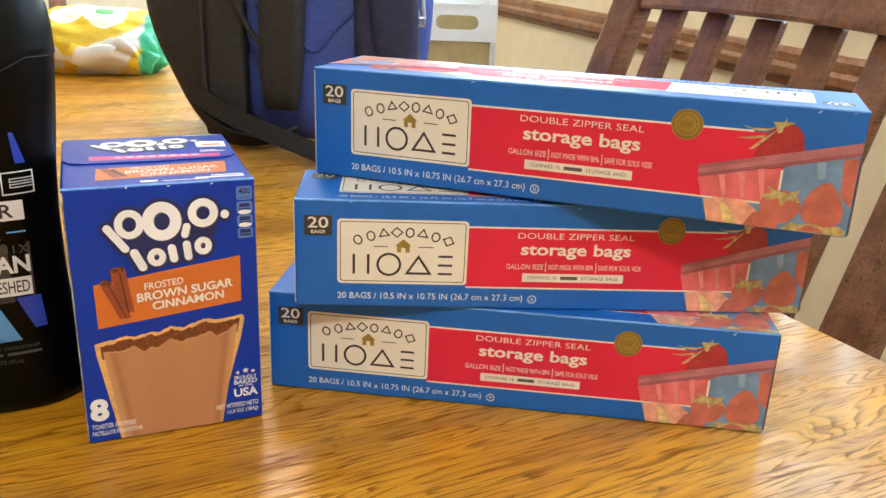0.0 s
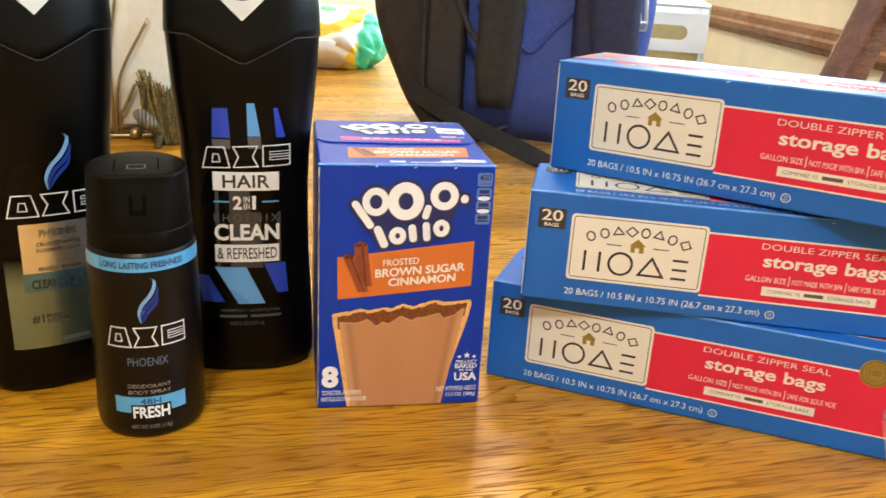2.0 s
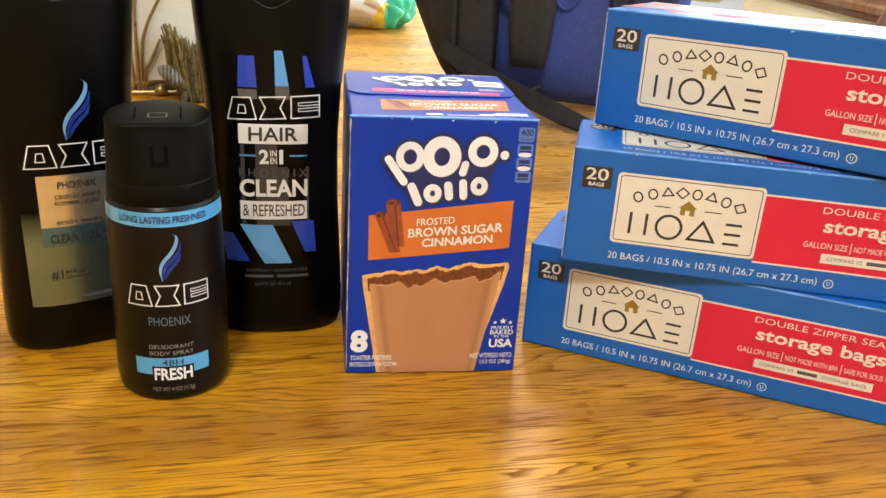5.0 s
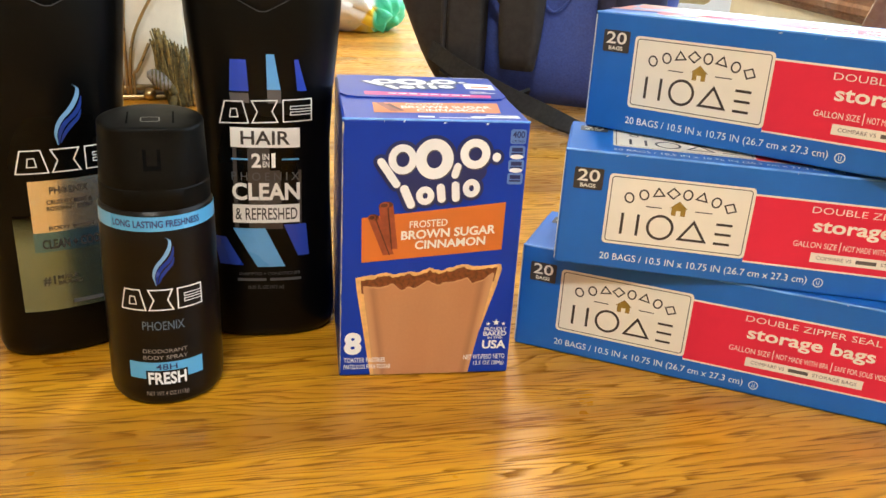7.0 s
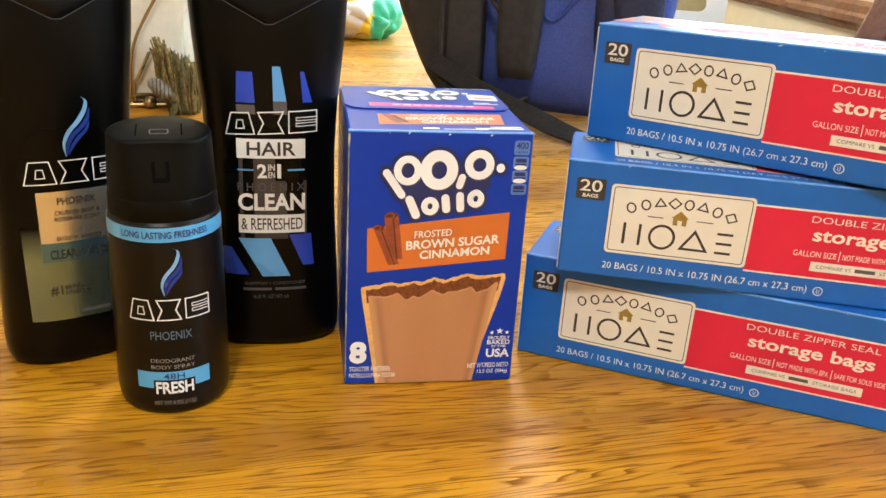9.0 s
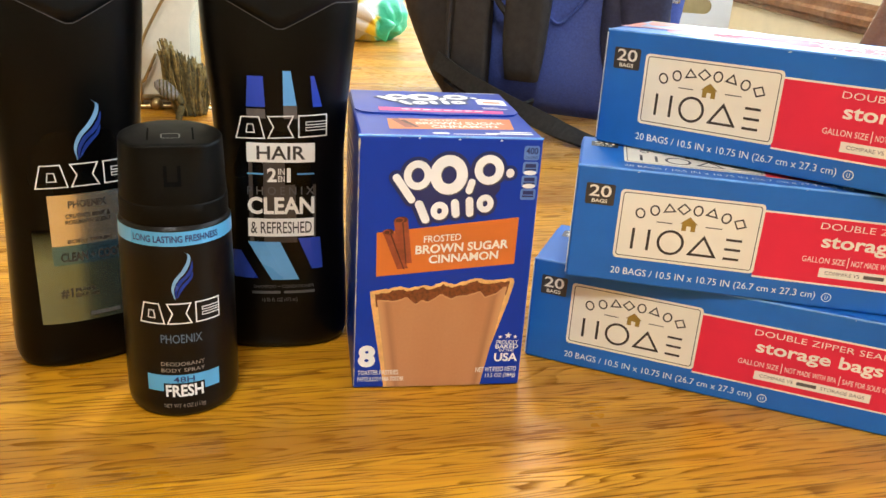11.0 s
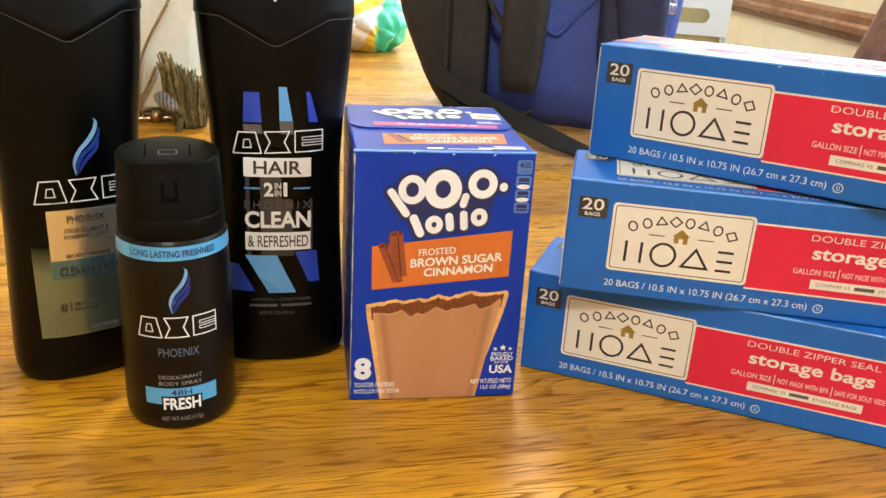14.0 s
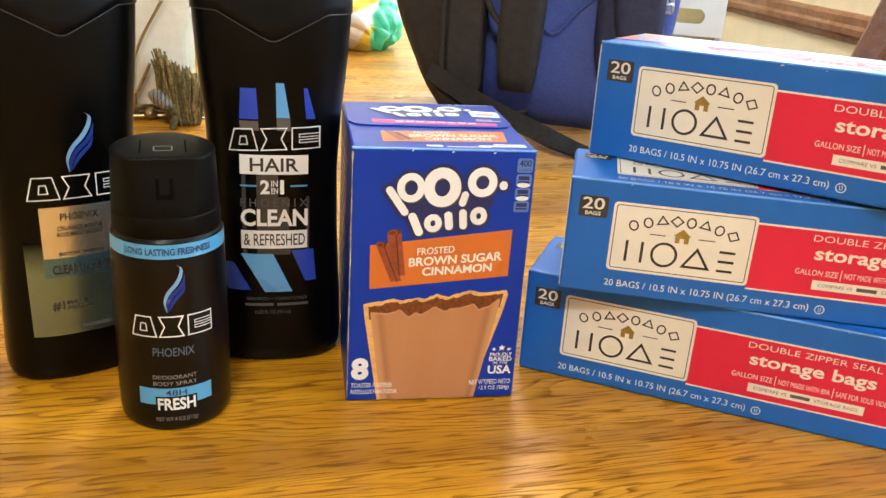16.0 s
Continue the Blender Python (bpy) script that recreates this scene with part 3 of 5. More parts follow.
    inner("slice", [(277.5, 37.5), (284.3, 39.2), (284.3, 15), (279, 20)], BERRY_PALE, 0.27)
    inner("slice", [(237, 0.7), (241, 7.5), (248, 10), (253, 4), (253, 0.7)], BERRY_PALE, 0.28)
    inner("strawberry", oval(252.8, 12.0, 9.2, 8.6, 28, 10, 0.03, 4), BERRY_PALE, 0.32)
    inner("strawberry", [(263, 7), (262.2, 13), (265, 20.5), (270, 26), (273.5, 26.4), (277.5, 22.5), (281, 15), (281.6, 8), (277.5, 4.4), (270, 3.6)], BERRY_PALE, 0.30)
    inner("leaf", [(243.5, 17), (248, 18.6), (245.8, 22), (250.5, 19.8), (255, 19), (261, 21), (259.4, 17.5), (262, 14.6), (256, 16), (253.5, 12.4), (251.6, 16.2), (247, 14.8)], LEAF, 0.36)
    inner("leaf", [(256, 2.0), (259, 5.0), (263, 3.8), (268, 5.6), (274, 4.2), (280, 5.4), (283.8, 3.6), (283.8, 0.8), (255, 0.8)], LEAF, 0.36)
    inner("slice", [(262, 1.2), (266, 4.4), (272, 3.4), (275, 1.0)], BERRY_PALE, 0.39)
    inner("zip", [(212.4, 28.6), (284.8, 46.6), (284.5, 40.2), (213.4, 22.4)], ZIP_PINK, 0.40)
    lines = bmesh.new()
    for k, w in ((0.06, 0.5), (0.2, 0.45), (0.72, 0.25), (0.82, 0.25), (0.92, 0.25)):
        v0, v1 = 22.4 + 6.2 * k, 40.2 + 6.4 * k
        end = 1.0 if k < 0.3 else 0.42
        lines.faces.new([lines.verts.new(lay(*q, 0.46)) for q in ((213.4 - k, v0), (213.4 + 71 * end, v0 + (v1 - v0) * end), (213.4 + 71 * end, v0 + (v1 - v0) * end + w), (213.4 - k, v0 + w))])
    tagged(part("zip_line", lines, ZIP_DARK, bag), kind="stuff")
    seal = put("seal", sheet(oval(204.8, 48.0, 7.7, 7.7, 36), lay, 0.26), GOLD, "round gold seal with the figure 100")
    part("ring", frame_shape(oval(204.8, 48.0, 6.6, 6.6, 36), 0.5, lay, 0.34), INK_BROWN, seal)
    part("ring", frame_shape(oval(204.8, 48.0, 4.6, 4.6, 36), 0.25, lay, 0.34), INK_BROWN, seal)
    part("lettering", write("100", 201.6, 46.6, 207.0, 49.6, lay, 0.34), INK_BROWN, seal)


INK_BROWN = plain("print_brown", (0.16, 0.085, 0.02), 0.45, 0.1, 60)


CARD_PALE = plain("pale_card", (0.62, 0.62, 0.64), 0.8, 0.15, 300)


def scuffs(w, h, seed):
    """Rubbed spots along the upper front fold of a carton, where the white card shows."""
    rnd, bm = random.Random(seed), bmesh.new()
    for _ in range(5):
        u, l, t = rnd.uniform(2, w - 14), rnd.uniform(1.0, 10.0), rnd.uniform(0.15, 0.5)
        pts = [(u, 0.30), (u + l * 0.4, 0.42 + t * 0.3), (u + l, 0.30), (u + l * 0.6, 0.30 - t * 0.5)]
        bm.faces.new([bm.verts.new(mm(a, v - 0.05, h - (0.75 - v) * 0.9 + 0.22) - mm(0, 0.12, 0)) for a, v in pts])
    for _ in range(4):
        u, v, r = rnd.uniform(3, w - 6), h - rnd.uniform(0.9, 2.2), rnd.uniform(0.12, 0.4)
        bm.faces.new([bm.verts.new(mm(a, -0.14, b)) for a, b in oval(u, v, r * 2.5, r, 8, rnd.uniform(0, 90), 0.2, seed)])
    return bm


FOLD_GLINT_BLUE = plain("fold_glint_blue", (0.10, 0.27, 0.62), 0.4, 0.35, 60)


def fold_glint(w, h):
    """The highlight on a carton's upper front fold, painted as a paler strip."""
    n = 60
    rows = [[mm(w * i / n, -0.02 + y, h + z - 0.12 * abs(noise.noise((i * 0.7, w, 0)))) for i in range(n + 1)] for y, z in ((-0.1, -0.75), (0.02, -0.28), (0.25, 0.0), (0.7, 0.1))]
    bm = bmesh.new()
    vs = [[bm.verts.new(p) for p in r] for r in rows]
    for a, b in zip(vs, vs[1:]):
        for i in range(n):
            bm.faces.new((a[i], a[i + 1], b[i + 1], b[i]))
    return bm


def storage_box(m, label, flip):
    b = thing("storage_bag_box", label, "carton", m, "stacked bag cartons")
    part("carton", carton(LB, DB, HB, 1.1), CARD_BLUE, b, "blue card box")
    bag_print(b, lambda u, v, lift: mm(u, -lift, v))
    if flip:
        bag_print(b, lambda u, v, lift: mm(LB - u, DB - v, HB + lift))
    else:
        bag_print(b, lambda u, v, lift: mm(u, v, HB + lift))
    part("scuff", scuffs(LB, HB, int(m.translation.z * 1000)), CARD_PALE, b)
    part("fold_glint", fold_glint(LB, HB), FOLD_GLINT_BLUE, b)
    part("card_and_shadow_strip", box(*mm(-0.45, 0.5, 2.0), *mm(-0.02, 1.0, HB - 2.0)), CARD_PALE, b)
    # dark strip standing in for the end flap's shadow
    part("card_and_shadow_strip", box(*mm(LB + 0.02, 0.4, 1.5), *mm(LB + 0.5, 1.2, HB - 1.5)), INK_BROWN, b)
    # the glued end flap at each end
    for x0, x1 in ((-0.35, -0.05), (LB + 0.05, LB + 0.35)):
        part("end_flap", box(*mm(x0, 1.2, 1.2), *mm(x1, DB - 6, HB - 1.0)), CARD_BLUE, b)
    return b


def face_pose(x, y, z, yaw, tx, ty):
    return Matrix.Translation((x, y, z + TZ)) @ Euler((tx, ty, yaw)).to_matrix().to_4x4()


storage_box(face_pose(-0.0966, 0.4468, 0.0003, -0.1096, 0, 0), "blue and red carton of storage bags lying on the table", False)
storage_box(face_pose(-0.0776, 0.4267, 0.0620, 0.0622, -0.003, 0.0), "blue and red storage bag carton between two others", False)
storage_box(face_pose(-0.0738, 0.4792, 0.1237, -0.3321, -0.006, -0.012), "blue and red storage bag carton on top of two others", True)

# ---- the pastry carton ----
PW, PH, PD = 90.0, 137.5, 102.0
pastry_box = thing("pastry_box", "blue carton of frosted toaster pastries standing on the table", "carton", Matrix.Translation((-0.1775, 0.3767, TZ + 0.0003)) @ pose(0, 0, 0, 0, 0, math.degrees(0.4015)))
part("carton", carton(PW, PD, PH, 1.3), POP_BLUE, pastry_box, "blue card box")


def pf(u, v, lift):
    return mm(u, -lift, v)


def ptop(u, v, lift):
    return mm(u, v, PH + lift)


def pside(u, v, lift):
    return mm(-lift, PD - u, v)


def name_mark(lay, k, u0, v0, squash, lift):
    """The maker's mark as plain white rings, bars and blobs on a dark outline, scaled by k."""
    def at(u, v):
        return (u0 + u * k, v0 + v * k * squash)
    rings = ((14.2, 27.0, 5.3, 5.9, 3.8), (30.2, 27.4, 6.9, 7.7, 5.7), (51.0, 30.4, 5.6, 5.8, 4.2),
             (26.4, 8.0, 3.0, 3.3, 3.3), (50.2, 12.2, 2.9, 3.3, 3.2))
    rods = (((3.4, 25.6), (11.4, 14.0), 4.0), ((42.4, 23.6), (41.2, 19.2), 3.8), ((15.6, 11.4), (19.2, 3.2), 4.4), ((34.2, 12.4), (35.0, 6.4), 4.2), ((41.8, 13.8), (42.4, 6.8), 4.0))
    m = None

    def blob(pts, up, mat, name):
        bm = bmesh.new()
        bm.faces.new([bm.verts.new(lay(*at(*p), up)) for p in pts])
        return part(name, bm, mat, m or pastry_box)

    def rod(a, b, w, grow, shift=0.0):
        d = Vector((b[0] - a[0], b[1] - a[1]))
        ang, r = math.atan2(d.y, d.x), w / 2 + grow
        out = [(b[0] + shift + r * math.cos(ang + t), b[1] - shift + r * math.sin(ang + t)) for t in [math.pi * (q / 8 - 0.5) for q in range(9)]]
        return out + [(a[0] + shift + r * math.cos(ang + t), a[1] - shift + r * math.sin(ang + t)) for t in [math.pi * (q / 8 + 0.5) for q in range(9)]]
    m = blob(oval(33.0, 18.0, 25, 10.0, 40, 9), lift, NAVY_INK, "mark")
    m["label"] = "white plain shapes of the maker's mark on dark blue"
    for n, (cu, cv, ru, rv, w) in enumerate(rings):
        blob(oval(cu, cv, ru + w / 2 + 2.0, rv + w / 2 + 2.0, 28), lift + 0.02 + 0.008 * n, NAVY_INK, "outline")
    for n, (a, b, w) in enumerate(rods):
        blob(rod(a, b, w, 2.0), lift + 0.062 + 0.006 * n, NAVY_INK, "outline")
    blob(oval(62.2, 28.8, 4.0, 4.2, 20), lift + 0.095, NAVY_INK, "outline")
    for n, (cu, cv, ru, rv, w) in enumerate(rings):
        part("shade", frame_shape([at(*p) for p in oval(cu + 0.5, cv - 0.6, ru, rv, 28)], w * k, lay, lift + 0.12 + 0.006 * n), TAUPE, m)
        part("ring", frame_shape([at(*p) for p in oval(cu, cv, ru, rv, 28)], w * k, lay, lift + 0.2 + 0.012 * n), WHITE, m)
    for n, (a, b, w) in enumerate(rods):
        blob(rod(a, b, w, 0.0, 0.5), lift + 0.152 + 0.006 * n, TAUPE, "shade")
        blob(rod(a, b, w, 0.0), lift + 0.262 + 0.006 * n, WHITE, "bar")
    blob(oval(62.2, 28.8, 2.2, 2.4, 20), lift + 0.2, WHITE, "dot")


panel = part("flavour_panel", sheet([(10.4, 64.6), (81.0, 71.5), (81.2, 96.8), (10.0, 88.2)], pf, 0.10), ORANGE, pastry_box, "orange flavour panel")
part("lettering", write("FROSTED", 33.6, 82.9, 52.4, 86.6, pf, 0.2, 1.5, 0.012), CREAM, panel)
part("lettering", write("BROWN SUGAR", 29.6, 76.6, 77.0, 81.4, pf, 0.2, 3.6, 0.028), CREAM, panel)
part("lettering", write("CINNAMON", 36.6, 71.6, 72.2, 76.2, pf, 0.2, 2.6, 0.028), CREAM, panel)
for (u0, v0), (u1, v1), w in (((21.6, 95.0), (24.6, 71.5), 7.0), ((15.6, 88.6), (23.6, 68.6), 5.4)):
    stick = part("cinnamon_stick", band([(u0 - w / 2, v0), (u1 - w / 2, v1)], [(u0 + w / 2, v0 + 0.6), (u1 + w / 2, v1 + 0.6)], pf, 0.16 + 0.01 * w), CINNAMON, panel, "printed cinnamon stick")
    part("hollow", sheet(oval(u0, v0, w * 0.5, 1.7, 16, 8), pf, 0.24), CINNAMON_DARK, stick)
    part("curl", frame_shape(oval(u0 - 0.7, v0 - 0.2, w * 0.30, 1.3, 16, 8), 0.6, pf, 0.27), CINNAMON, stick)
    part("groove", band([(u0 + 0.5, v0), (u1 + 0.3, v1)], [(u0 + 1.3, v0), (u1 + 0.9, v1)], pf, 0.26), CINNAMON_DARK, stick)
name_mark(pf, 0.95, 15.4, 92.4, 1.0, 0.3)
# the printed pastry
rnd = random.Random(5)
N = 48
CRUST_EDGE = [(7.6, 56.2), (16.6, 57.9), (24, 59.2), (26.9, 58.1), (35, 60), (38, 58.7), (45.3, 62), (50, 60), (62.5, 63.7), (67.4, 62), (76, 63.2), (81.5, 63.6)]
FROST_TOP = [(15.6, 51.5), (21, 51.2), (26.4, 53.3), (31.2, 49.2), (34.5, 51.8), (37.2, 50.1), (44.2, 54.9), (49.6, 51.8), (52.3, 53.4), (59.8, 54.5), (64.2, 56.3), (67.4, 53), (72.8, 54.9), (77, 58.5)]


def torn(edge, u, wobble):
    return along(edge, u) + rnd.uniform(-wobble, wobble)


crust_top = [(7.6 + 73.9 * i / N, torn(CRUST_EDGE, 7.6 + 73.9 * i / N, 0.35)) for i in range(N + 1)]
pastry = part("pastry_picture", sheet([(8.2, 50), (16.2, 0.6), (66.6, 0.6), (69.5, 14), (79.8, 50), (82.2, 61), *crust_top[::-1]], pf, 0.10), CRUST, pastry_box, "printed frosted pastry with a bitten edge")
fill_low = [(10.8 + 67.5 * i / N, 47.6 + 6.2 * i / N) for i in range(N + 1)]
fill_top = [(10.2 + 69.6 * i / N, torn(CRUST_EDGE, 10.2 + 69.6 * i / N, 0.25) - 1.5 - 0.8 * rnd.random()) for i in range(N + 1)]
part("filling", band(fill_top, fill_low, pf, 0.14), FILLING, pastry, "dark brown filling")
jag = [(u, torn(FROST_TOP, u, 0.3)) for u in [11.4 + 67.0 * i / N for i in range(N + 1)]]


def strip(a, b, lift, drop):
    """A strip of the frosting between two shares of its width, from its torn edge down."""
    cut = [p for i, p in enumerate(jag) if a * N <= i <= b * N]
    return band([(u, v - drop) for u, v in cut], [(18.0 + 50.2 * (u - 11.4) / 67.0, 0.7) for u, v in cut], pf, lift)


part("frosting", strip(0, 1, 0.20, 0.0), FROST_EDGE, pastry, "pale frosting edge")
part("frosting", strip(0.0, 1, 0.22, 0.9), FROST, pastry, "brown frosting")
part("lettering", write("8", 2.3, 12.8, 11.4, 25.8, pf, 0.3, bold=0.05), WHITE, pastry_box)
part("lettering", write("TOASTER PASTRIES", 2.4, 8.2, 23.8, 11.0, pf, 0.3, bold=0.008), WHITE, pastry_box)
part("lettering", write("PASTELILLOS PARA TOSTAR", 2.4, 4.4, 26.8, 7.0, pf, 0.3, bold=0.008), WHITE, pastry_box)
part("lettering", write("PROUDLY", 75.6, 25.2, 87.4, 27.4, pf, 0.3, bold=0.014), WHITE, pastry_box)
part("lettering", write("BAKED", 75.2, 22.4, 87.6, 25.0, pf, 0.3, bold=0.02), WHITE, pastry_box)
part("lettering", write("IN THE", 77.6, 20.6, 85.4, 22.0, pf, 0.3, bold=0.01), WHITE, pastry_box)
part("lettering", write("USA", 75.0, 14.7, 87.8, 19.8, pf, 0.3, bold=0.03), WHITE, pastry_box)
stars = bmesh.new()
for cu, cv, r in ((81.6, 30.2, 2.0), (77.4, 29.4, 1.3), (85.6, 29.4, 1.3)):
    stars.faces.new([stars.verts.new(pf(cu + (r if i % 2 == 0 else r * 0.42) * math.sin(i * math.pi / 5), cv + (r if i % 2 == 0 else r * 0.42) * math.cos(i * math.pi / 5), 0.3)) for i in range(10)])
part("stars", stars, WHITE, pastry_box)
part("lettering", write("NET WT/PESO NETO", 65.4, 8.4, 87.8, 11.3, pf, 0.3, 0.3, 0.008), WHITE, pastry_box)
part("lettering", write("13.5 OZ (384g)", 71.0, 4.4, 87.6, 7.4, pf, 0.3, 0.2, 0.008), WHITE, pastry_box)
for k, (v0, v1) in enumerate(((126.4, 133.6), (119.4, 125.6), (112.6, 118.6), (106.0, 111.8))):
    tab = part("nutrition_tab", sheet(rounded(80.6, v0, 88.4, v1, 1.2), pf, 0.14), PALE_BLUE, pastry_box, "pale blue nutrition tab")
    if k == 0:
        part("lettering", write("400", 81.6, 129.4, 87.6, 132.8, pf, 0.24, bold=0.02), NAVY_INK, tab)
        part("lettering", write("CALORIES", 81.6, 127.2, 87.6, 128.5, pf, 0.24), NAVY_INK, tab)
    else:
        part("bar", bars([(81.8, v1 - 3.0, 87.2, v1 - 1.0), (81.6, v1 - 4.4, 87.4, v1 - 3.5)], pf, 0.24), NAVY_INK, tab)
        if k < 3:
            part("disc", sheet(oval(84.5, v0 + 0.6, 3.3, 1.2, 20), pf, 0.26), WHITE, tab)
part("fold_glint", fold_glint(PW, PH), FOLD_GLINT_BLUE, pastry_box)
part("scuff", scuffs(PW, PH, 77), CARD_PALE, pastry_box)
EDGE_TAN = plain("worn_reflection_tan", (0.52, 0.44, 0.30), 0.8, 0.3, 200)


def worn_reflection_edge(x, y, z0, z1, seed):
    """A rubbed upright fold: bare card and yellow table reflection, painted uneven tan."""
    rows = []
    for i in range(61):
        z = z0 + (z1 - z0) * i / 60
        r = 0.22 + 0.5 * max(0.0, noise.noise((z * 0.09, seed, 0))) + 0.3 * max(0.0, noise.noise((z * 0.5, seed, 4)))
        rows.append([mm(x + r * math.cos(a), y + r * math.sin(a), z) for a in [math.pi * k / 4 for k in range(8)]])
    return loft(rows)


part("worn_reflection_edge", worn_reflection_edge(0.55, 0.55, 2, PH - 2, 3.3), EDGE_TAN, pastry_box, "rubbed card edge with a tan painted reflection")
# the top: a closed front flap with a curved tongue over it
flap = loft([[mm(u, v, PH + z) for u, v in ((1.0, 101.4), (1.0, 52), (4.5, 46.0), (10, 44.0), (30, 43.6), (45, 42.4), (60, 43.6), (80, 44.0), (85.5, 46.0), (89.0, 52), (89.0, 101.4))] for z in (0.05, 0.9)])
top_flap = part("top_flap", flap, POP_BLUE, pastry_box, "tucked top flap with rounded corners")


def pflap(u, v, lift):
    return mm(u, v, PH + 0.9 + lift)


part("flavour_strip", sheet([(15.6, 12.0), (78.5, 15.5), (81.2, 38.0), (16.4, 34.0)], ptop, 0.12), ORANGE, pastry_box)
part("lettering", write("FROSTED", 33, 29, 52, 33, ptop, 0.2, 1.5), CREAM, pastry_box)
part("lettering", write("BROWN SUGAR", 30, 22, 76, 27.5, ptop, 0.2, 3.0, 0.02), CREAM, pastry_box)
part("lettering", write("CINNAMON", 37, 15.5, 71, 20.8, ptop, 0.2, 2.4, 0.02), CREAM, pastry_box)
part("cinnamon_stick", band([(18, 33), (24, 15)], [(22, 34), (28, 16)], ptop, 0.2), CINNAMON, pastry_box)
part("cinnamon_stick", band([(22.5, 31), (28.5, 16)], [(25, 31.5), (31, 16.5)], ptop, 0.22), CINNAMON_DARK, pastry_box)
part("small_print", bars([(62, 5.0, 86, 7.5), (70, 8.6, 86, 10.4), (36, 3.5, 44, 6.5), (46, 3.5, 68, 4.6)], ptop, 0.2), WHITE, pastry_box)
part("pink_strip", sheet([(13.6, 48.6), (80.0, 46.6), (81.0, 53.0), (13.6, 57.2)], pflap, 0.12), PINK, pastry_box)
part("small_print", bars([(26 + 5.6 * k, 51.6 - 0.3 * k * 0.5, 30.2 + 5.6 * k, 53.4 - 0.3 * k * 0.5) for k in range(8)], pflap, 0.2), WHITE, pastry_box)
part("small_print", bars([(71.0, 57.5, 84.5, 59.0), (71.0, 60.2, 80.0, 61.6), (66.0, 99.0, 86.0, 100.0), (62, 99.0, 64, 100.0)], pflap, 0.2), WHITE, pastry_box)
coupon = part("coupon", sheet([(70.5, 69.5), (86.6, 67.6), (87.2, 81.8), (71.0, 84.5)], pflap, 0.12), WHITE, pastry_box)
part("bar", bars([(74, 72.6, 84, 76.0)], pflap, 0.2), ORANGE, coupon)
name_mark(pflap, 0.92, 13.5, 62.5, 0.86, 0.1)
# the side panel with its nutrition table
part("small_print", bars([(12, v, 12 + w, v + 1.1) for v, w in ((120, 60), (112, 44), (106, 56), (100, 50), (94, 58), (88, 46), (82, 58), (76, 40), (60, 58), (54, 48), (48, 60), (42, 44))], pside, 0.2), WHITE, pastry_box)


# ---- the bottles ----
HALF = [(0, 33.5), (2, 35.6), (6, 36.9), (15, 37.2), (40, 36.3), (76, 34.6), (110, 34.2), (137, 35.6), (155, 37.5), (172, 39.0), (191, 40.2), (206, 39.6), (216, 38.2), (224, 35.0), (229, 29.0)]
DEEP = [(0, 19.5), (2, 21.5), (6, 22.8), (15, 23.2), (40, 23.0), (76, 22.2), (110, 21.8), (137, 22.0), (155, 22.6), (172, 23.0), (191, 23.0), (206, 22.4), (216, 21.2), (224, 18.0), (229, 13.0)]
EXPO = 2.5


def bottle_ring(z, grow=0.0, n=64):
    a, b, out = along(HALF, z) + grow, along(DEEP, z) + grow, []
    for i in range(n):
        t = 2 * math.pi * i / n
        c, s = math.cos(t), math.sin(t)
        out.append((math.copysign(abs(c) ** (2 / EXPO), c) * a, math.copysign(abs(s) ** (2 / EXPO), s) * b))
    return out


def bottle_lay(u, v, lift):
    a, b = along(HALF, v), along(DEEP, v)
    k = min(abs(u) / a, 0.985)
    y = b * (1 - k ** EXPO) ** (1 / EXPO)
    nx, ny = math.copysign(abs(u) ** (EXPO - 1) / a ** EXPO, u), y ** (EXPO - 1) / b ** EXPO
    s = math.hypot(nx, ny)
    return mm(u + lift * nx / s, -y - lift * ny / s, v)


STEEL_INK = plain("print_steel", (0.10, 0.15, 0.20), 0.4, 0.1, 60)
TAUPE_PALE = plain("print_pale_taupe", (0.30, 0.26, 0.22), 0.4, 0.1, 60)
GREY_PALE = plain("print_pale_grey", (0.16, 0.15, 0.14), 0.4, 0.1, 60)
SEAM_GLINT = plain("seam_glint_grey", (0.05, 0.05, 0.052), 0.3, 0.2, 60)
INLAY = plain("cap_inlay", (0.62, 0.60, 0.56), 0.4, 0.04, 40)
TAUPE_DIM = plain("print_dim_taupe", (0.045, 0.036, 0.033), 0.36, 0.3, 40)


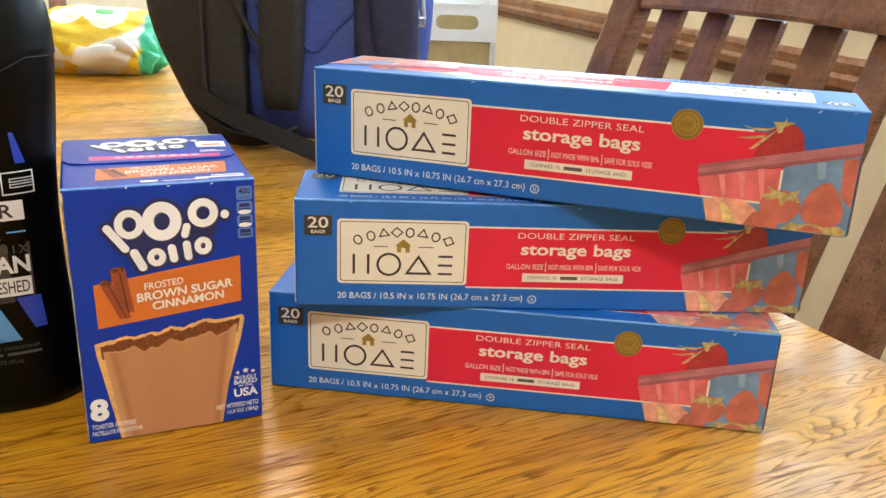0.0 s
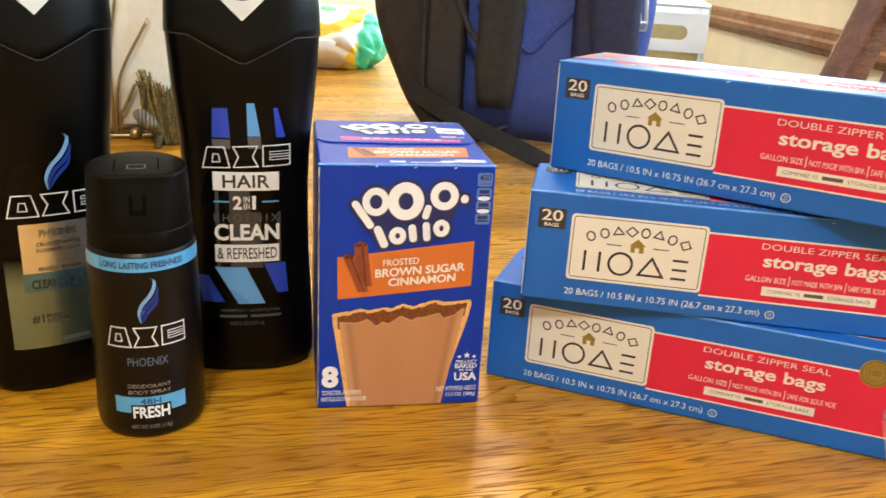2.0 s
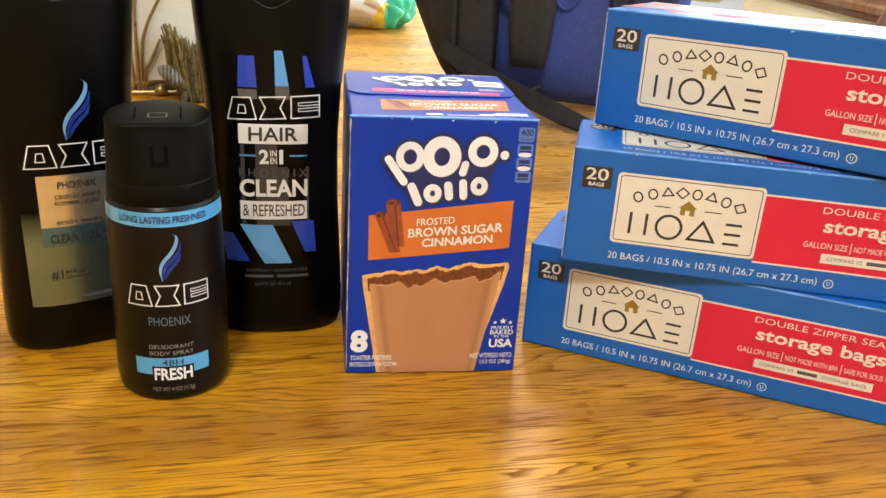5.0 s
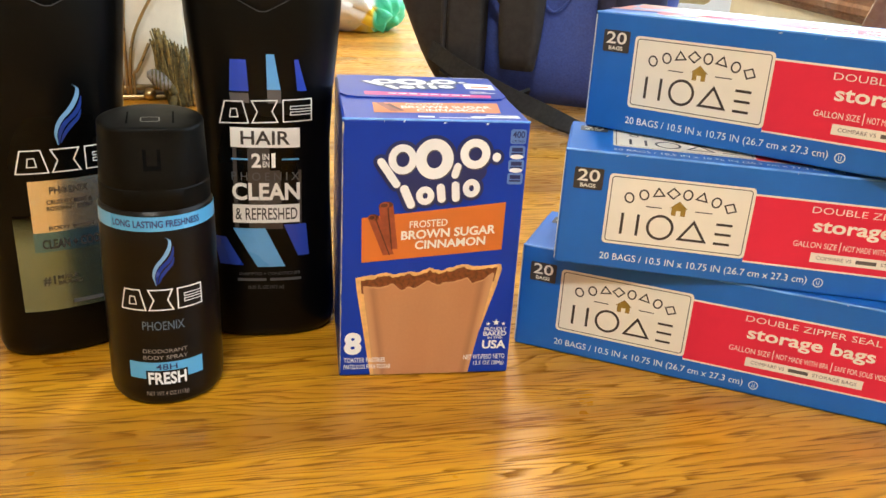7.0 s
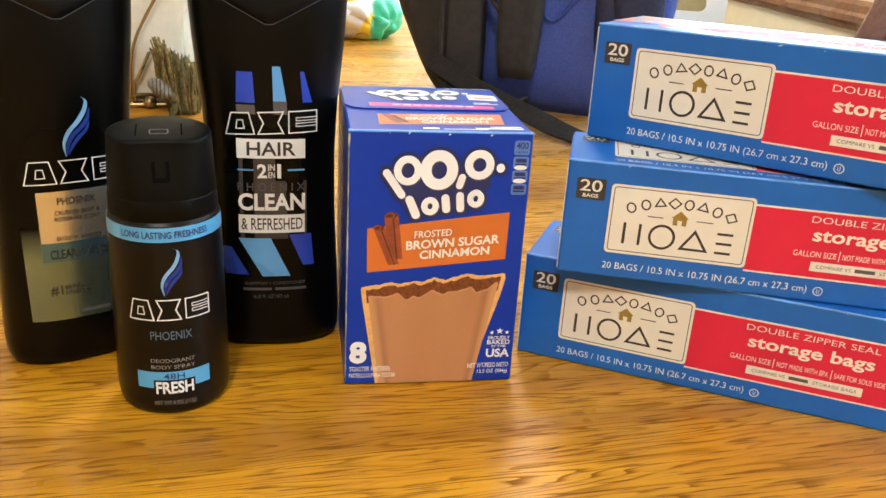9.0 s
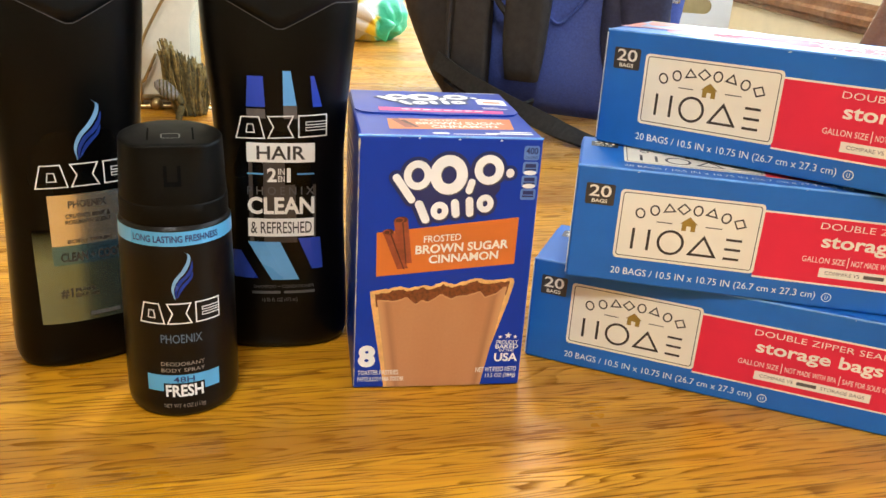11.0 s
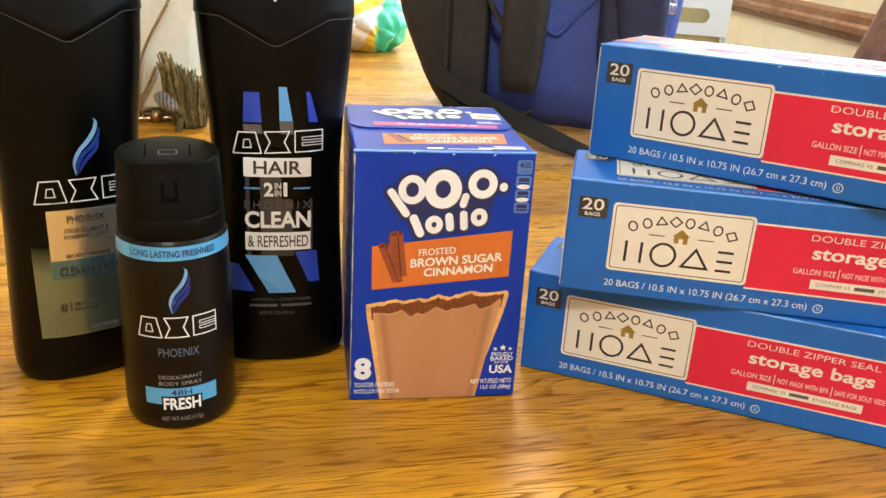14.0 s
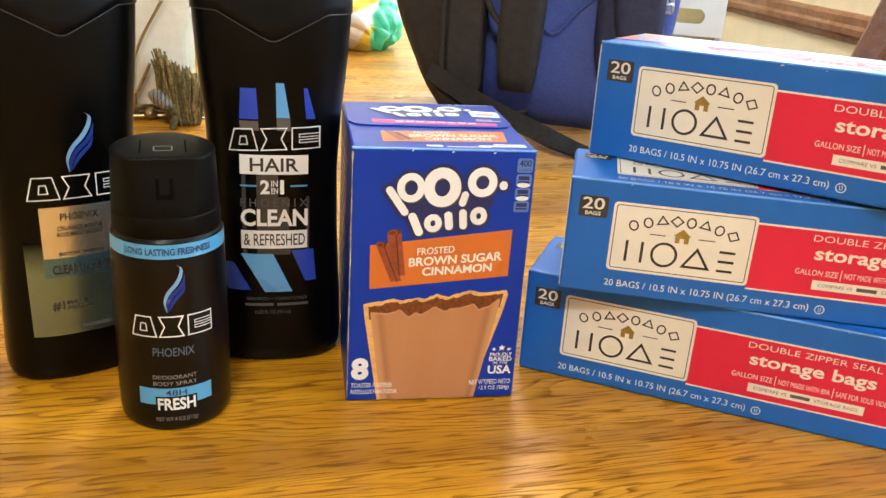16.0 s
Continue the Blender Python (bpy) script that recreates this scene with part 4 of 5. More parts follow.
def wash_bottle(m, label):
    b = thing("wash_bottle", label, "bottle", m, "black wash bottles")
    zs = [0, 1, 2, 4, 6, 10, 15, 25, 40, 58, 76, 93, 110, 124, 137, 146, 155, 164, 172, 182, 191, 200, 206]
    part("body", loft([[mm(x, y, z) for x, y in bottle_ring(z)] for z in zs]), BLACK, b, smooth=True)
    rings = []
    for k in range(9):
        f = k / 8
        ring = []
        for i in range(64):
            x0 = bottle_ring(185, 0.7)[i][0]
            low = 178.0 + max(0.0, min(1.0, (abs(x0) - 2) / 25)) * 13.5
            z = low + (229 - low) * f if k else low
            x, y = bottle_ring(z, 0.7 if k else 0.0)[i]
            ring.append(mm(x, y, z))
        rings.append(ring)
        if k == 0:
            rings.append([mm(*bottle_ring(v.z * 1000 + 0.5, 0.7)[i], v.z * 1000 + 0.5) for i, v in enumerate(ring)])
    part("cap", loft(rings), WASH_CAP, b, "black flip cap with a pointed lower rim", True)
    # lighter strip painting the highlight along the cap's lower rim
    seam_glint = [(-37.5 + 75 * i / 40, 0) for i in range(41)]
    seam_glint = [(u, 178.0 + max(0.0, min(1.0, (abs(u) - 2) / 25)) * 13.5 + 0.2) for u, _ in seam_glint]
    part("seam_glint", band(seam_glint, [(u, v + 0.45) for u, v in seam_glint], lambda u, v, lift: bottle_lay(u, v, lift + 0.75), 0.12), SEAM_GLINT, b)
    # the pale pointed inlay at the front of the cap
    left = [(-17.5 * i / 6, 199.5 + 17.0 * i / 6) for i in range(7)]
    right = [(17.5 * i / 6, 199.5 + 17.0 * i / 6) for i in range(7)]
    part("inlay", band(left, right, lambda u, v, lift: bottle_lay(u, v, lift + 0.75), 0.25), INLAY, b, "pale grey pointed inlay")
    return b


hair_bottle = wash_bottle(pose(-0.2388, 0.4240, TZ + 0.0003, 0, 0, 25), "black hair wash bottle with blue stripes on its label")
body_bottle = wash_bottle(pose(-0.3308, 0.3716, TZ + 0.0003, 0, 0, 49), "black body wash bottle with a silver and blue label")


def outline_mark(owner, lay, u0, v0, u1, v1, slope=0.0):
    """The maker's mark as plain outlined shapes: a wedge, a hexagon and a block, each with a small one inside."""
    bm, w, h = bmesh.new(), (u1 - u0), (v1 - v0)

    def closed(pts, width):
        fine = []
        for (a, b), (c, d) in zip(pts, pts[1:] + pts[:1]):
            fine += [(a + (c - a) * k / 4, b + (d - b) * k / 4) for k in range(4)]
        frame_shape([(u0 + w * x, v0 + h * y + slope * x) for x, y in fine], width, lay, 0.3, bm)
    closed([(0.0, 0.0), (0.31, 0.0), (0.25, 1.0), (0.06, 1.0)], 0.6)
    closed([(0.11, 0.28), (0.20, 0.28), (0.185, 0.66), (0.125, 0.66)], 0.5)
    closed([(0.35, 0.0), (0.63, 0.0), (0.57, 0.5), (0.63, 1.0), (0.35, 1.0), (0.41, 0.5)], 0.6)
    closed([(0.69, 0.0), (1.0, 0.0), (1.0, 1.0), (0.69, 1.0)], 0.6)
    for y in (0.3, 0.56):
        closed([(0.77, y), (1.0, y), (1.0, y + 0.14), (0.77, y + 0.14)], 0.42)
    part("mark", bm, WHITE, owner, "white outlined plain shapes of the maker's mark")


STEEL_BLUE = plain("print_steel_blue", (0.17, 0.33, 0.52), 0.3, 0.1, 60)
DEEP_BLUE = plain("print_deep_blue", (0.012, 0.035, 0.22), 0.3, 0.1, 60)
LICKS = (([(-0.115, 0.0), (-0.18, 0.21), (-0.125, 0.41), (0.035, 0.60), (0.125, 0.78), (0.125, 0.93), (0.02, 1.0)], 0.085, 2),
         ([(-0.10, 0.01), (-0.10, 0.20), (-0.03, 0.36), (0.12, 0.50), (0.20, 0.64), (0.215, 0.80)], 0.085, 1),
         ([(-0.07, 0.03), (-0.01, 0.19), (0.085, 0.32), (0.20, 0.44), (0.24, 0.58)], 0.075, 1))


def flame(owner, lay, u, v, h, lean=0.0):
    """Three blue licks of printed flame, bent like an S."""
    for k, (way, wid, shade) in enumerate(LICKS):
        line = [(p[0], p[1]) for p in spline([(x, z, 0.0) for x, z in way], 6)]
        left, right = [], []
        for i, (x, z) in enumerate(line):
            f = i / (len(line) - 1)
            w = wid * math.sin(math.pi * (0.02 + 0.96 * f)) ** 0.7 * 0.5
            left.append((u + h * (0.86 * (x - w) + lean * z), v + h * (z + 0.35 * w)))
            right.append((u + h * (0.86 * (x + w) + lean * z), v + h * (z - 0.35 * w)))
        part("flame", band(left, right, lay, 0.25 + 0.03 * k), STEEL_BLUE if shade == 2 else DEEP_BLUE, owner, "blue printed flame")


def curved(owner, name, low, high, lay, mat, lift=0.25, n=8):
    """A printed stripe between two slanted edges, low and high as (u0, u1, v)."""
    left = [(low[0] + (high[0] - low[0]) * i / n, low[2] + (high[2] - low[2]) * i / n) for i in range(n + 1)]
    right = [(low[1] + (high[1] - low[1]) * i / n, low[2] + (high[2] - low[2]) * i / n) for i in range(n + 1)]
    m = [((a[0] + b[0]) / 2, a[1]) for a, b in zip(left, right)]
    bm = bmesh.new()
    vs = [[bm.verts.new(lay(*p, lift)) for p in row] for row in (left, m, right)]
    for x, y in zip(vs, vs[1:]):
        for i in range(n):
            bm.faces.new((x[i], y[i], y[i + 1], x[i + 1]))
    part(name, bm, mat, owner)


H = hair_bottle


def L(u, v, lift):
    """Lays the hair wash print, which sits a little high on its bottle."""
    return bottle_lay(u * 0.985, v * 0.9854 + 3.2, lift)


curved(H, "tint", (-17, 2, 63), (-17, 2, 117), L, TAUPE_DIM, 0.12, 12)
curved(H, "tint", (-6, 18.5, 63), (-8, 18.5, 96), L, TAUPE_DIM, 0.16, 12)
curved(H, "tint", (-17.5, -8, 137), (-17, -7.6, 132), L, TAUPE, 0.16)
curved(H, "tint", (1.6, 8.6, 132), (1.4, 8.4, 138.9), L, TAUPE, 0.16)
curved(H, "stripe", (-17.4, -7.8, 138), (-16.6, -8.8, 154), L, BLUE_1)
curved(H, "stripe", (1.4, 8.2, 139), (1.2, 5.2, 157), L, BLUE_2)
curved(H, "stripe", (16.6, 21.4, 138.4), (15.2, 17.2, 154.5), L, BLUE_1)
curved(H, "stripe", (-5.6, 9.4, 41), (-18.2, -1.0, 63.5), L, BLUE_2)
curved(H, "stripe", (-25.5, -13.0, 42), (-29.0, -22.0, 58), L, BLUE_1)
curved(H, "stripe", (16.4, 22.4, 47), (8.8, 20.8, 65.5), L, BLUE_1)
outline_mark(H, L, -22.8, 121.0, 23.8, 132.4, 1.8)
tag = part("name_bar", patch(-17.8, 108.4, 17.8, 119.0, L, 0.25), WHITE, H, "white bar with black lettering")
part("lettering", write("HAIR", -12.6, 110.0, 12.8, 117.4, L, 0.4, bold=0.016), INK, tag)
part("lettering", write("2", -7.4, 97.6, -2.4, 105.4, L, 0.35, bold=0.03), WHITE, H)
part("lettering", write("IN", -1.6, 101.8, 1.8, 105.2, L, 0.35, bold=0.01), WHITE, H)
part("lettering", write("EN", -1.6, 97.8, 1.8, 101.0, L, 0.35, bold=0.01), WHITE, H)
part("lettering", write("1", 3.0, 97.6, 5.0, 105.4, L, 0.35, bold=0.03), WHITE, H)
part("rule", bars([(-17.6, 101.6, -9.2, 102.5), (8.4, 101.6, 17.4, 102.5)], L, 0.3), BLUE_2, H)
part("lettering", write("P H O E N I X", -17.8, 90.4, 17.4, 95.0, L, 0.3), GREY_INK, H)
part("lettering", write("CLEAN", -17.8, 79.4, 17.6, 89.2, L, 0.35, bold=0.03), WHITE, H)
tag2 = part("name_bar", patch(-17.8, 66.6, 17.4, 77.0, L, 0.25), WHITE, H, "white bar with black lettering")
part("lettering", write("& REFRESHED", -16.4, 68.4, 16.2, 75.2, L, 0.4, bold=0.008), INK, tag2)
part("lettering", write("SHAMPOO + CONDITIONER", -15.6, 36.0, 17.6, 37.9, L, 0.3), GREY_INK, H)
part("small_print", bars([(-16.5, 32.6, -1, 34.2), (1, 32.6, 18.0, 34.2)], L, 0.25), GREY_INK, H)
part("lettering", write("16.05 FL OZ (473 ml)", -11.0, 27.0, 8.4, 30.0, L, 0.3), GREY_INK, H)

B = body_bottle
L = bottle_lay
part("label", patch(-25.8, 26.6, 27.0, 78.0, L, 0.12, 24, 12), SILVER_GREEN, B, "green-silver metallic label fading out upwards")
part("label", patch(-17.6, 68.9, 27.0, 95.6, L, 0.18, 20, 4), SILVER, B, "pale silver metallic label")
part("label", patch(-17.8, 58.6, 27.0, 68.9, L, 0.2, 20, 2), LABEL_BLUE, B, "blue strip on the label")
outline_mark(B, L, -21.8, 99.6, 24.4, 110.9)
flame(B, L, 1.1, 112.8, 29, 0.19)
part("lettering", write("PHOENIX", -8.4, 88.5, 9.8, 92.3, L, 0.3, bold=0.02), INK, B)
part("lettering", write("CRUSHED MINT &", -10.2, 83.2, 11.4, 85.6, L, 0.3, bold=0.02), INK, B)
part("lettering", write("ROSEMARY SCENT", -10.4, 80.0, 11.4, 82.3, L, 0.3, bold=0.02), INK, B)
part("lettering", write("BODY WASH", -10.4, 69.9, 10.8, 72.0, L, 0.3, bold=0.02), INK, B)
part("lettering", write("CLEAN + COOL", -14.2, 60.2, 15.2, 65.2, L, 0.35, bold=0.03), INK, B)
part("lettering", write("#1", -16.1, 40.4, -10.4, 45.8, L, 0.3, bold=0.02), INK, B)
part("lettering", write("MALE", -9.2, 43.4, 0.6, 45.6, L, 0.3, bold=0.01), INK, B)
part("lettering", write("BRAND", -9.2, 40.4, 2.6, 42.6, L, 0.3, bold=0.01), INK, B)
part("small_print", bars([(-3, 29.2, 12, 31.2)], L, 0.3), GREY_INK, B)

# ---- the body spray ----
SPRAY = [(22.8, 0), (25.0, 0.8), (26.3, 3), (26.9, 8), (26.7, 40), (26.1, 80), (25.5, 96.7), (24.9, 97.6), (24.2, 98.0), (24.2, 98.25)]
SPRAY_M = pose(-0.2575, 0.3460, TZ + 0.0003, 0, 0, 31)


def spray_radius(z):
    return along([(q, r) for r, q in SPRAY[:7]], z)


def spray_lay(u, v, lift):
    r = spray_radius(v)
    a = u / 26.0
    return mm((r + lift) * math.sin(a), -(r + lift) * math.cos(a), v)


body_spray = thing("body_spray", "black aerosol body spray can with a blue band", "spray can", SPRAY_M)
part("can", lathe([(r / 1000, z / 1000) for r, z in SPRAY], 64), CAN_BLACK, body_spray, smooth=True)
CAP_SIDE = [(24.2, 98.3), (24.7, 99.0), (24.6, 104.0), (24.5, 107.4), (24.0, 108.0), (24.2, 108.8), (23.9, 114.0), (23.6, 121.0), (23.2, 129.0), (23.0, 132.2)]


def cap_ring(r, z, inset=0.0):
    """A ring of the cap: round below, with a flat front that grows towards the top."""
    flat = 24.6 - 6.2 * max(0.0, min(1.0, (z - 108.8) / 23.0)) ** 0.8 - inset
    out = []
    for i in range(96):
        t = 2 * math.pi * i / 96
        k = r - inset
        if math.sin(t) < 0:
            k = (k ** -14 + (flat / max(1e-6, -math.sin(t))) ** -14) ** (-1 / 14)
        out.append((k * math.cos(t), k * math.sin(t)))
    return out


def cap_top(x, y):
    """Height of the cap's top, which rises a little towards the back and in the middle."""
    return 135.0 + 0.055 * y + 1.3 * (1 - (x * x + y * y) / 520.0)


cap_rings = [[mm(x, y, z) for x, y in cap_ring(r, z)] for r, z in CAP_SIDE]
for inset, drop in ((0.0, 0.9), (0.35, 0.25), (0.9, 0.0), (3.0, 0.0), (7.0, 0.0), (12.0, 0.0)):
    cap_rings.append([mm(x, y, cap_top(x, y) - drop) for x, y in cap_ring(23.0, 133.0, inset)])
cap = part("cap", loft(cap_rings), CAP_BLACK, body_spray, "matt black spray cap with a flat front and top", True)
cap.data.set_sharp_from_angle(angle=radians(35))


def cap_lay(u, v, lift):
    """Lays a shape on the cap's flat front."""
    y = min(q[1] for q in cap_ring(along([(z, r) for r, z in CAP_SIDE], v), v) if abs(q[0]) < 3)
    return mm(u, y - lift, v)


part("band", patch(-76, 89.8, 76, 96.5, spray_lay, 0.16, 80, 2), BAND_BLUE, body_spray, "sky-blue band round the can")
part("lettering", write("LONG LASTING FRESHNESS", -20.5, 91.5, 20.5, 94.8, spray_lay, 0.3, bold=0.025), NAVY_INK, body_spray)
flame(body_spray, spray_lay, 0.5, 63.8, 23, 0.10)
outline_mark(body_spray, spray_lay, -18.6, 51.6, 18.6, 61.6)
part("lettering", write("PHOENIX", -9.2, 41.4, 9.2, 45.8, spray_lay, 0.25), STEEL_INK, body_spray)
part("lettering", write("DEODORANT", -9.8, 29.4, 9.8, 31.4, spray_lay, 0.3), TAUPE_PALE, body_spray)
part("lettering", write("BODY SPRAY", -9.8, 26.0, 9.8, 28.0, spray_lay, 0.3), TAUPE_PALE, body_spray)
tag3 = part("name_bar", patch(-17.0, 15.6, 17.0, 24.4, spray_lay, 0.15, 20, 2), BAND_BLUE, body_spray, "sky-blue bar")
part("lettering", write("48H", -4.6, 20.4, 4.8, 23.6, spray_lay, 0.28, bold=0.01), NAVY_INK, tag3)
part("name_ground", patch(-9.2, 11.9, 9.4, 20.0, spray_lay, 0.22, 12, 2), CAN_BLACK, tag3)
part("lettering", write("FRESH", -8.3, 12.6, 8.6, 19.2, spray_lay, 0.32, bold=0.03), WHITE, tag3)
part("lettering", write("NET WT 4 OZ (113g)", -9.4, 5.8, 9.4, 8.8, spray_lay, 0.3), TAUPE_PALE, body_spray)
nozzle = part("nozzle", patch(-3.7, 116.4, 3.7, 125.6, cap_lay, 0.12, 4, 6), SLOT, body_spray, "recessed spray opening")
part("nozzle_block", patch(-2.2, 118.6, 2.2, 125.7, cap_lay, 0.3, 4, 6), CAP_BLACK, nozzle)
for x in (-9.8, 9.8):
    part("slot", loft([[mm(x + dx, y, cap_top(x, y) + dz) for dx, dz in ((-0.4, -0.9), (0.4, -0.9), (0.4, 0.12), (-0.4, 0.12))] for y in (-11.0, -8.0, -5.0, 0.0, 6.0)]), SLOT, body_spray)
part("button_outline", frame_shape(rounded(-3.9, -10.4, 3.9, -4.6, 1.0), 0.6, lambda u, v, lift: mm(u, v, cap_top(u, v) + 0.1 + lift), 0.25), GREY_PALE, body_spray)


# ---- things behind ----
def slat_chair(m, label):
    """A slat-back chair; local origin under the middle of its back, facing -x, z from the floor."""
    c = thing("dining_chair", label, "chair", m, "dining chairs")
    rec = math.tan(radians(20))

    def back(y, z):
        return Vector((0.02 + (z - 0.45) * rec if z > 0.45 else 0.02, y, z))
    for y in (-0.24, 0.24):
        part("post", loft([[(back(y, z).x + dx, y + dy, z) for dx, dy in ((-0.016, -0.026), (0.016, -0.026), (0.016, 0.026), (-0.016, 0.026))] for z in (0.0, 0.45, 0.7, 0.98)]), CHAIR_WOOD, c, bevel=0.005)
    for k in range(5):
        y = -0.155 + 0.0775 * k
        part("slat", loft([[(back(y, z).x + dx, y + dy, z) for dx, dy in ((-0.006, -0.019), (0.006, -0.019), (0.006, 0.019), (-0.006, 0.019))] for z in (0.46, 0.7, 0.94)]), CHAIR_WOOD, c, bevel=0.003)
    rail = [[(back(0, z).x + dx - 0.02 * (1 - (y / 0.27) ** 2) + 0.012, y, z + 0.012 * (1 - (y / 0.27) ** 2)) for dx, z in ((-0.014, 0.93), (0.014, 0.93), (0.014, 1.03), (-0.014, 1.03))] for y in [(-0.27 + 0.054 * i) for i in range(11)]]
    part("top_rail", loft(rail), CHAIR_WOOD, c, bevel=0.006)
    part("seat", slab(-0.42, -0.24, 0.01, 0.24, 0.06, 0.425, 0.46, 0.008), CHAIR_WOOD, c)
    for y in (-0.19, 0.19):
        part("leg", loft([[(-0.36 + r * math.cos(a), y + r * math.sin(a), z) for a in [k * math.pi / 4 for k in range(8)]] for z, r in ((0, 0.014), (0.3, 0.02), (0.4249, 0.017))]), CHAIR_WOOD, c)
    return c


slat_chair(TABLE @ pose(0.06, 0.345, -TZ), "reddish-brown wooden slat-back chair beside the table")
slat_chair(TABLE @ pose(-0.55, 2.55, -TZ, 0, 0, 90), "brown wooden slat-back chair at the table's far end")
PACK_BLACK = plain("pack_black", (0.018, 0.0138, 0.0122), 0.75, 0.3, 400, 0.15)
PACK_DARK = plain("pack_dark_navy", (0.022, 0.024, 0.062), 0.75, 0.25, 260, 0.35)
PACK_NAVY = plain("pack_navy", (0.052, 0.086, 0.33), 0.7, 0.22, 400, 0.12)
WEBBING = plain("webbing_black", (0.006, 0.005, 0.006), 0.75, 0.3, 900, 0.12)
CORD = plain("pale_cord", (0.55, 0.62, 0.70), 0.45, 0.1, 300)
STEEL = plain("zip_metal", (0.6, 0.6, 0.62), 0.28, 0.1, 200, metal=1.0)

# ---- the backpack ----
backpack = thing("backpack", "navy and black fabric backpack standing on the table", "backpack", pose(-0.20, 1.15, TZ))


def cloth(x0, y0, x1, y1, z0, h, r, left=0.0, right=0.0, wob=0.01, seed=0, n=22, tuck=0.035):
    """A stuffed fabric volume that leans out to either side as it rises, with folds."""
    rings = []
    for k in range(n + 1):
        f = k / n
        z = z0 + h * f
        ins = tuck * max(0.0, 1 - h * f / 0.06) ** 2 + 0.05 * max(0, (f - 0.82) / 0.18) ** 2
        gl, gr = left * math.sin(min(1, f * 2.1) * 1.57), right * math.sin(min(1, f * 1.9) * 1.57)
        pts = rounded(x0 + ins - gl, y0 + ins * 0.8, x1 - ins + gr, y1 - ins, r, 9)
        row = []
        for u, v in pts:
            d = wob * (noise.noise((u * 10, v * 10, z * 5 + seed)) + 0.6 * noise.noise((u * 26, v * 26, z * 9 + seed)))
            c = Vector((u - (x0 + x1) / 2, v - (y0 + y1) / 2)).normalized()
            row.append((u + c.x * d, v + c.y * d, z))
        rings.append(row)
    return loft(rings)


part("body", cloth(-0.075, -0.06, 0.165, 0.15, 0.0, 0.44, 0.035, 0.0, 0.012, 0.010, 3), PACK_NAVY, backpack, "navy fabric main compartment", True)
part("back_panel", cloth(-0.106, -0.085, -0.052, 0.13, 0.0, 0.43, 0.025, 0.072, 0.0, 0.006, 11, tuck=0.008), PACK_BLACK, backpack, "black padded back panel", True)
part("shoulder_pad", cloth(-0.030, -0.112, 0.020, -0.070, 0.052, 0.37, 0.010, 0.002, 0.004, 0.007, 21, tuck=0.004), PACK_BLACK, backpack, "black padded shoulder strap", True)
part("shoulder_pad", cloth(-0.096, -0.098, -0.052, -0.075, 0.03, 0.39, 0.006, 0.0, 0.002, 0.006, 27, tuck=0.003), PACK_BLACK, backpack, "black padded shoulder strap", True)
part("side_pocket", cloth(0.118, -0.088, 0.158, -0.05, 0.06, 0.37, 0.012, 0.02, 0.006, 0.014, 31, tuck=0.006), PACK_DARK, backpack, "dark navy padded fold", True)
part("side_pocket", cloth(0.096, -0.080, 0.124, -0.045, 0.07, 0.36, 0.012, 0.02, 0.004, 0.012, 37, tuck=0.006), PACK_DARK, backpack, "dark navy padded fold", True)
part("fold", tube(spline([(-0.086, -0.094, 0.27), (-0.066, -0.100, 0.20), (-0.044, -0.098, 0.15), (-0.028, -0.10, 0.13)], 6), 0.004), PACK_BLACK, backpack, smooth=True)
part("piping", tube(spline([(-0.099, -0.094, 0.055), (-0.100, -0.097, 0.09), (-0.101, -0.098, 0.2), (-0.104, -0.096, 0.4)], 6), 0.003), PACK_BLACK, backpack, smooth=True)
part("piping", tube(spline([(-0.04, -0.068, 0.175), (0.0, -0.066, 0.155), (0.03, -0.066, 0.12), (0.06, -0.066, 0.15), (0.10, -0.064, 0.19)], 6), 0.0018), PACK_NAVY, backpack, smooth=True)


def ribbon(points, width, thick=0.0018):
    """A flat strap along a path, its width set at each point by a side vector."""
    pts = spline([p for p, _ in points], 8)
    sides = spline([s for _, s in points], 8)
    rings = []
    for i, p in enumerate(pts):
        d = (pts[min(i + 1, len(pts) - 1)] - pts[max(i - 1, 0)]).normalized()
        s = Vector(sides[i]).normalized()
        up = d.cross(s).normalized()
        rings.append([p + s * width / 2 + up * thick, p - s * width / 2 + up * thick, p - s * width / 2 - up * thick, p + s * width / 2 - up * thick])
    return loft(rings)


part("strap", ribbon([((-0.115, -0.094, 0.066), (0.3, 0.1, 1)), ((-0.07, -0.125, 0.050), (0.35, 0.1, 1)), ((-0.025, -0.145, 0.036), (0.4, 0.15, 0.9)), ((0.03, -0.165, 0.021), (0.5, 0.3, 0.8)), ((0.08, -0.19, 0.010), (0.6, 0.5, 0.4)), ((0.15, -0.23, 0.003), (0.6, 0.8, 0.0))], 0.022), WEBBING, backpack, "black webbing strap")
part("strap", ribbon([((-0.10, -0.095, 0.03), (0, -0.5, 1)), ((-0.06, -0.12, 0.018), (0, -0.7, 0.7)), ((-0.02, -0.10, 0.012), (0.2, -0.9, 0.5)), ((0.01, -0.07, 0.02), (0.2, -0.9, 0.5))], 0.03), WEBBING, backpack, "black webbing strap")
zipper = part("zipper_pull", tube([(0.166, -0.072, 0.232), (0.167, -0.073, 0.19), (0.169, -0.074, 0.168)], 0.0028), CORD, backpack, "pale cord zipper pull", True)
part("cord", tube(spline([(0.154, -0.073, 0.24), (0.157, -0.075, 0.20), (0.163, -0.075, 0.168)], 5), 0.0016), CORD, zipper, smooth=True)
part("slider", box(0.158, -0.079, 0.156, 0.172, -0.070, 0.169), STEEL, zipper, bevel=0.002)

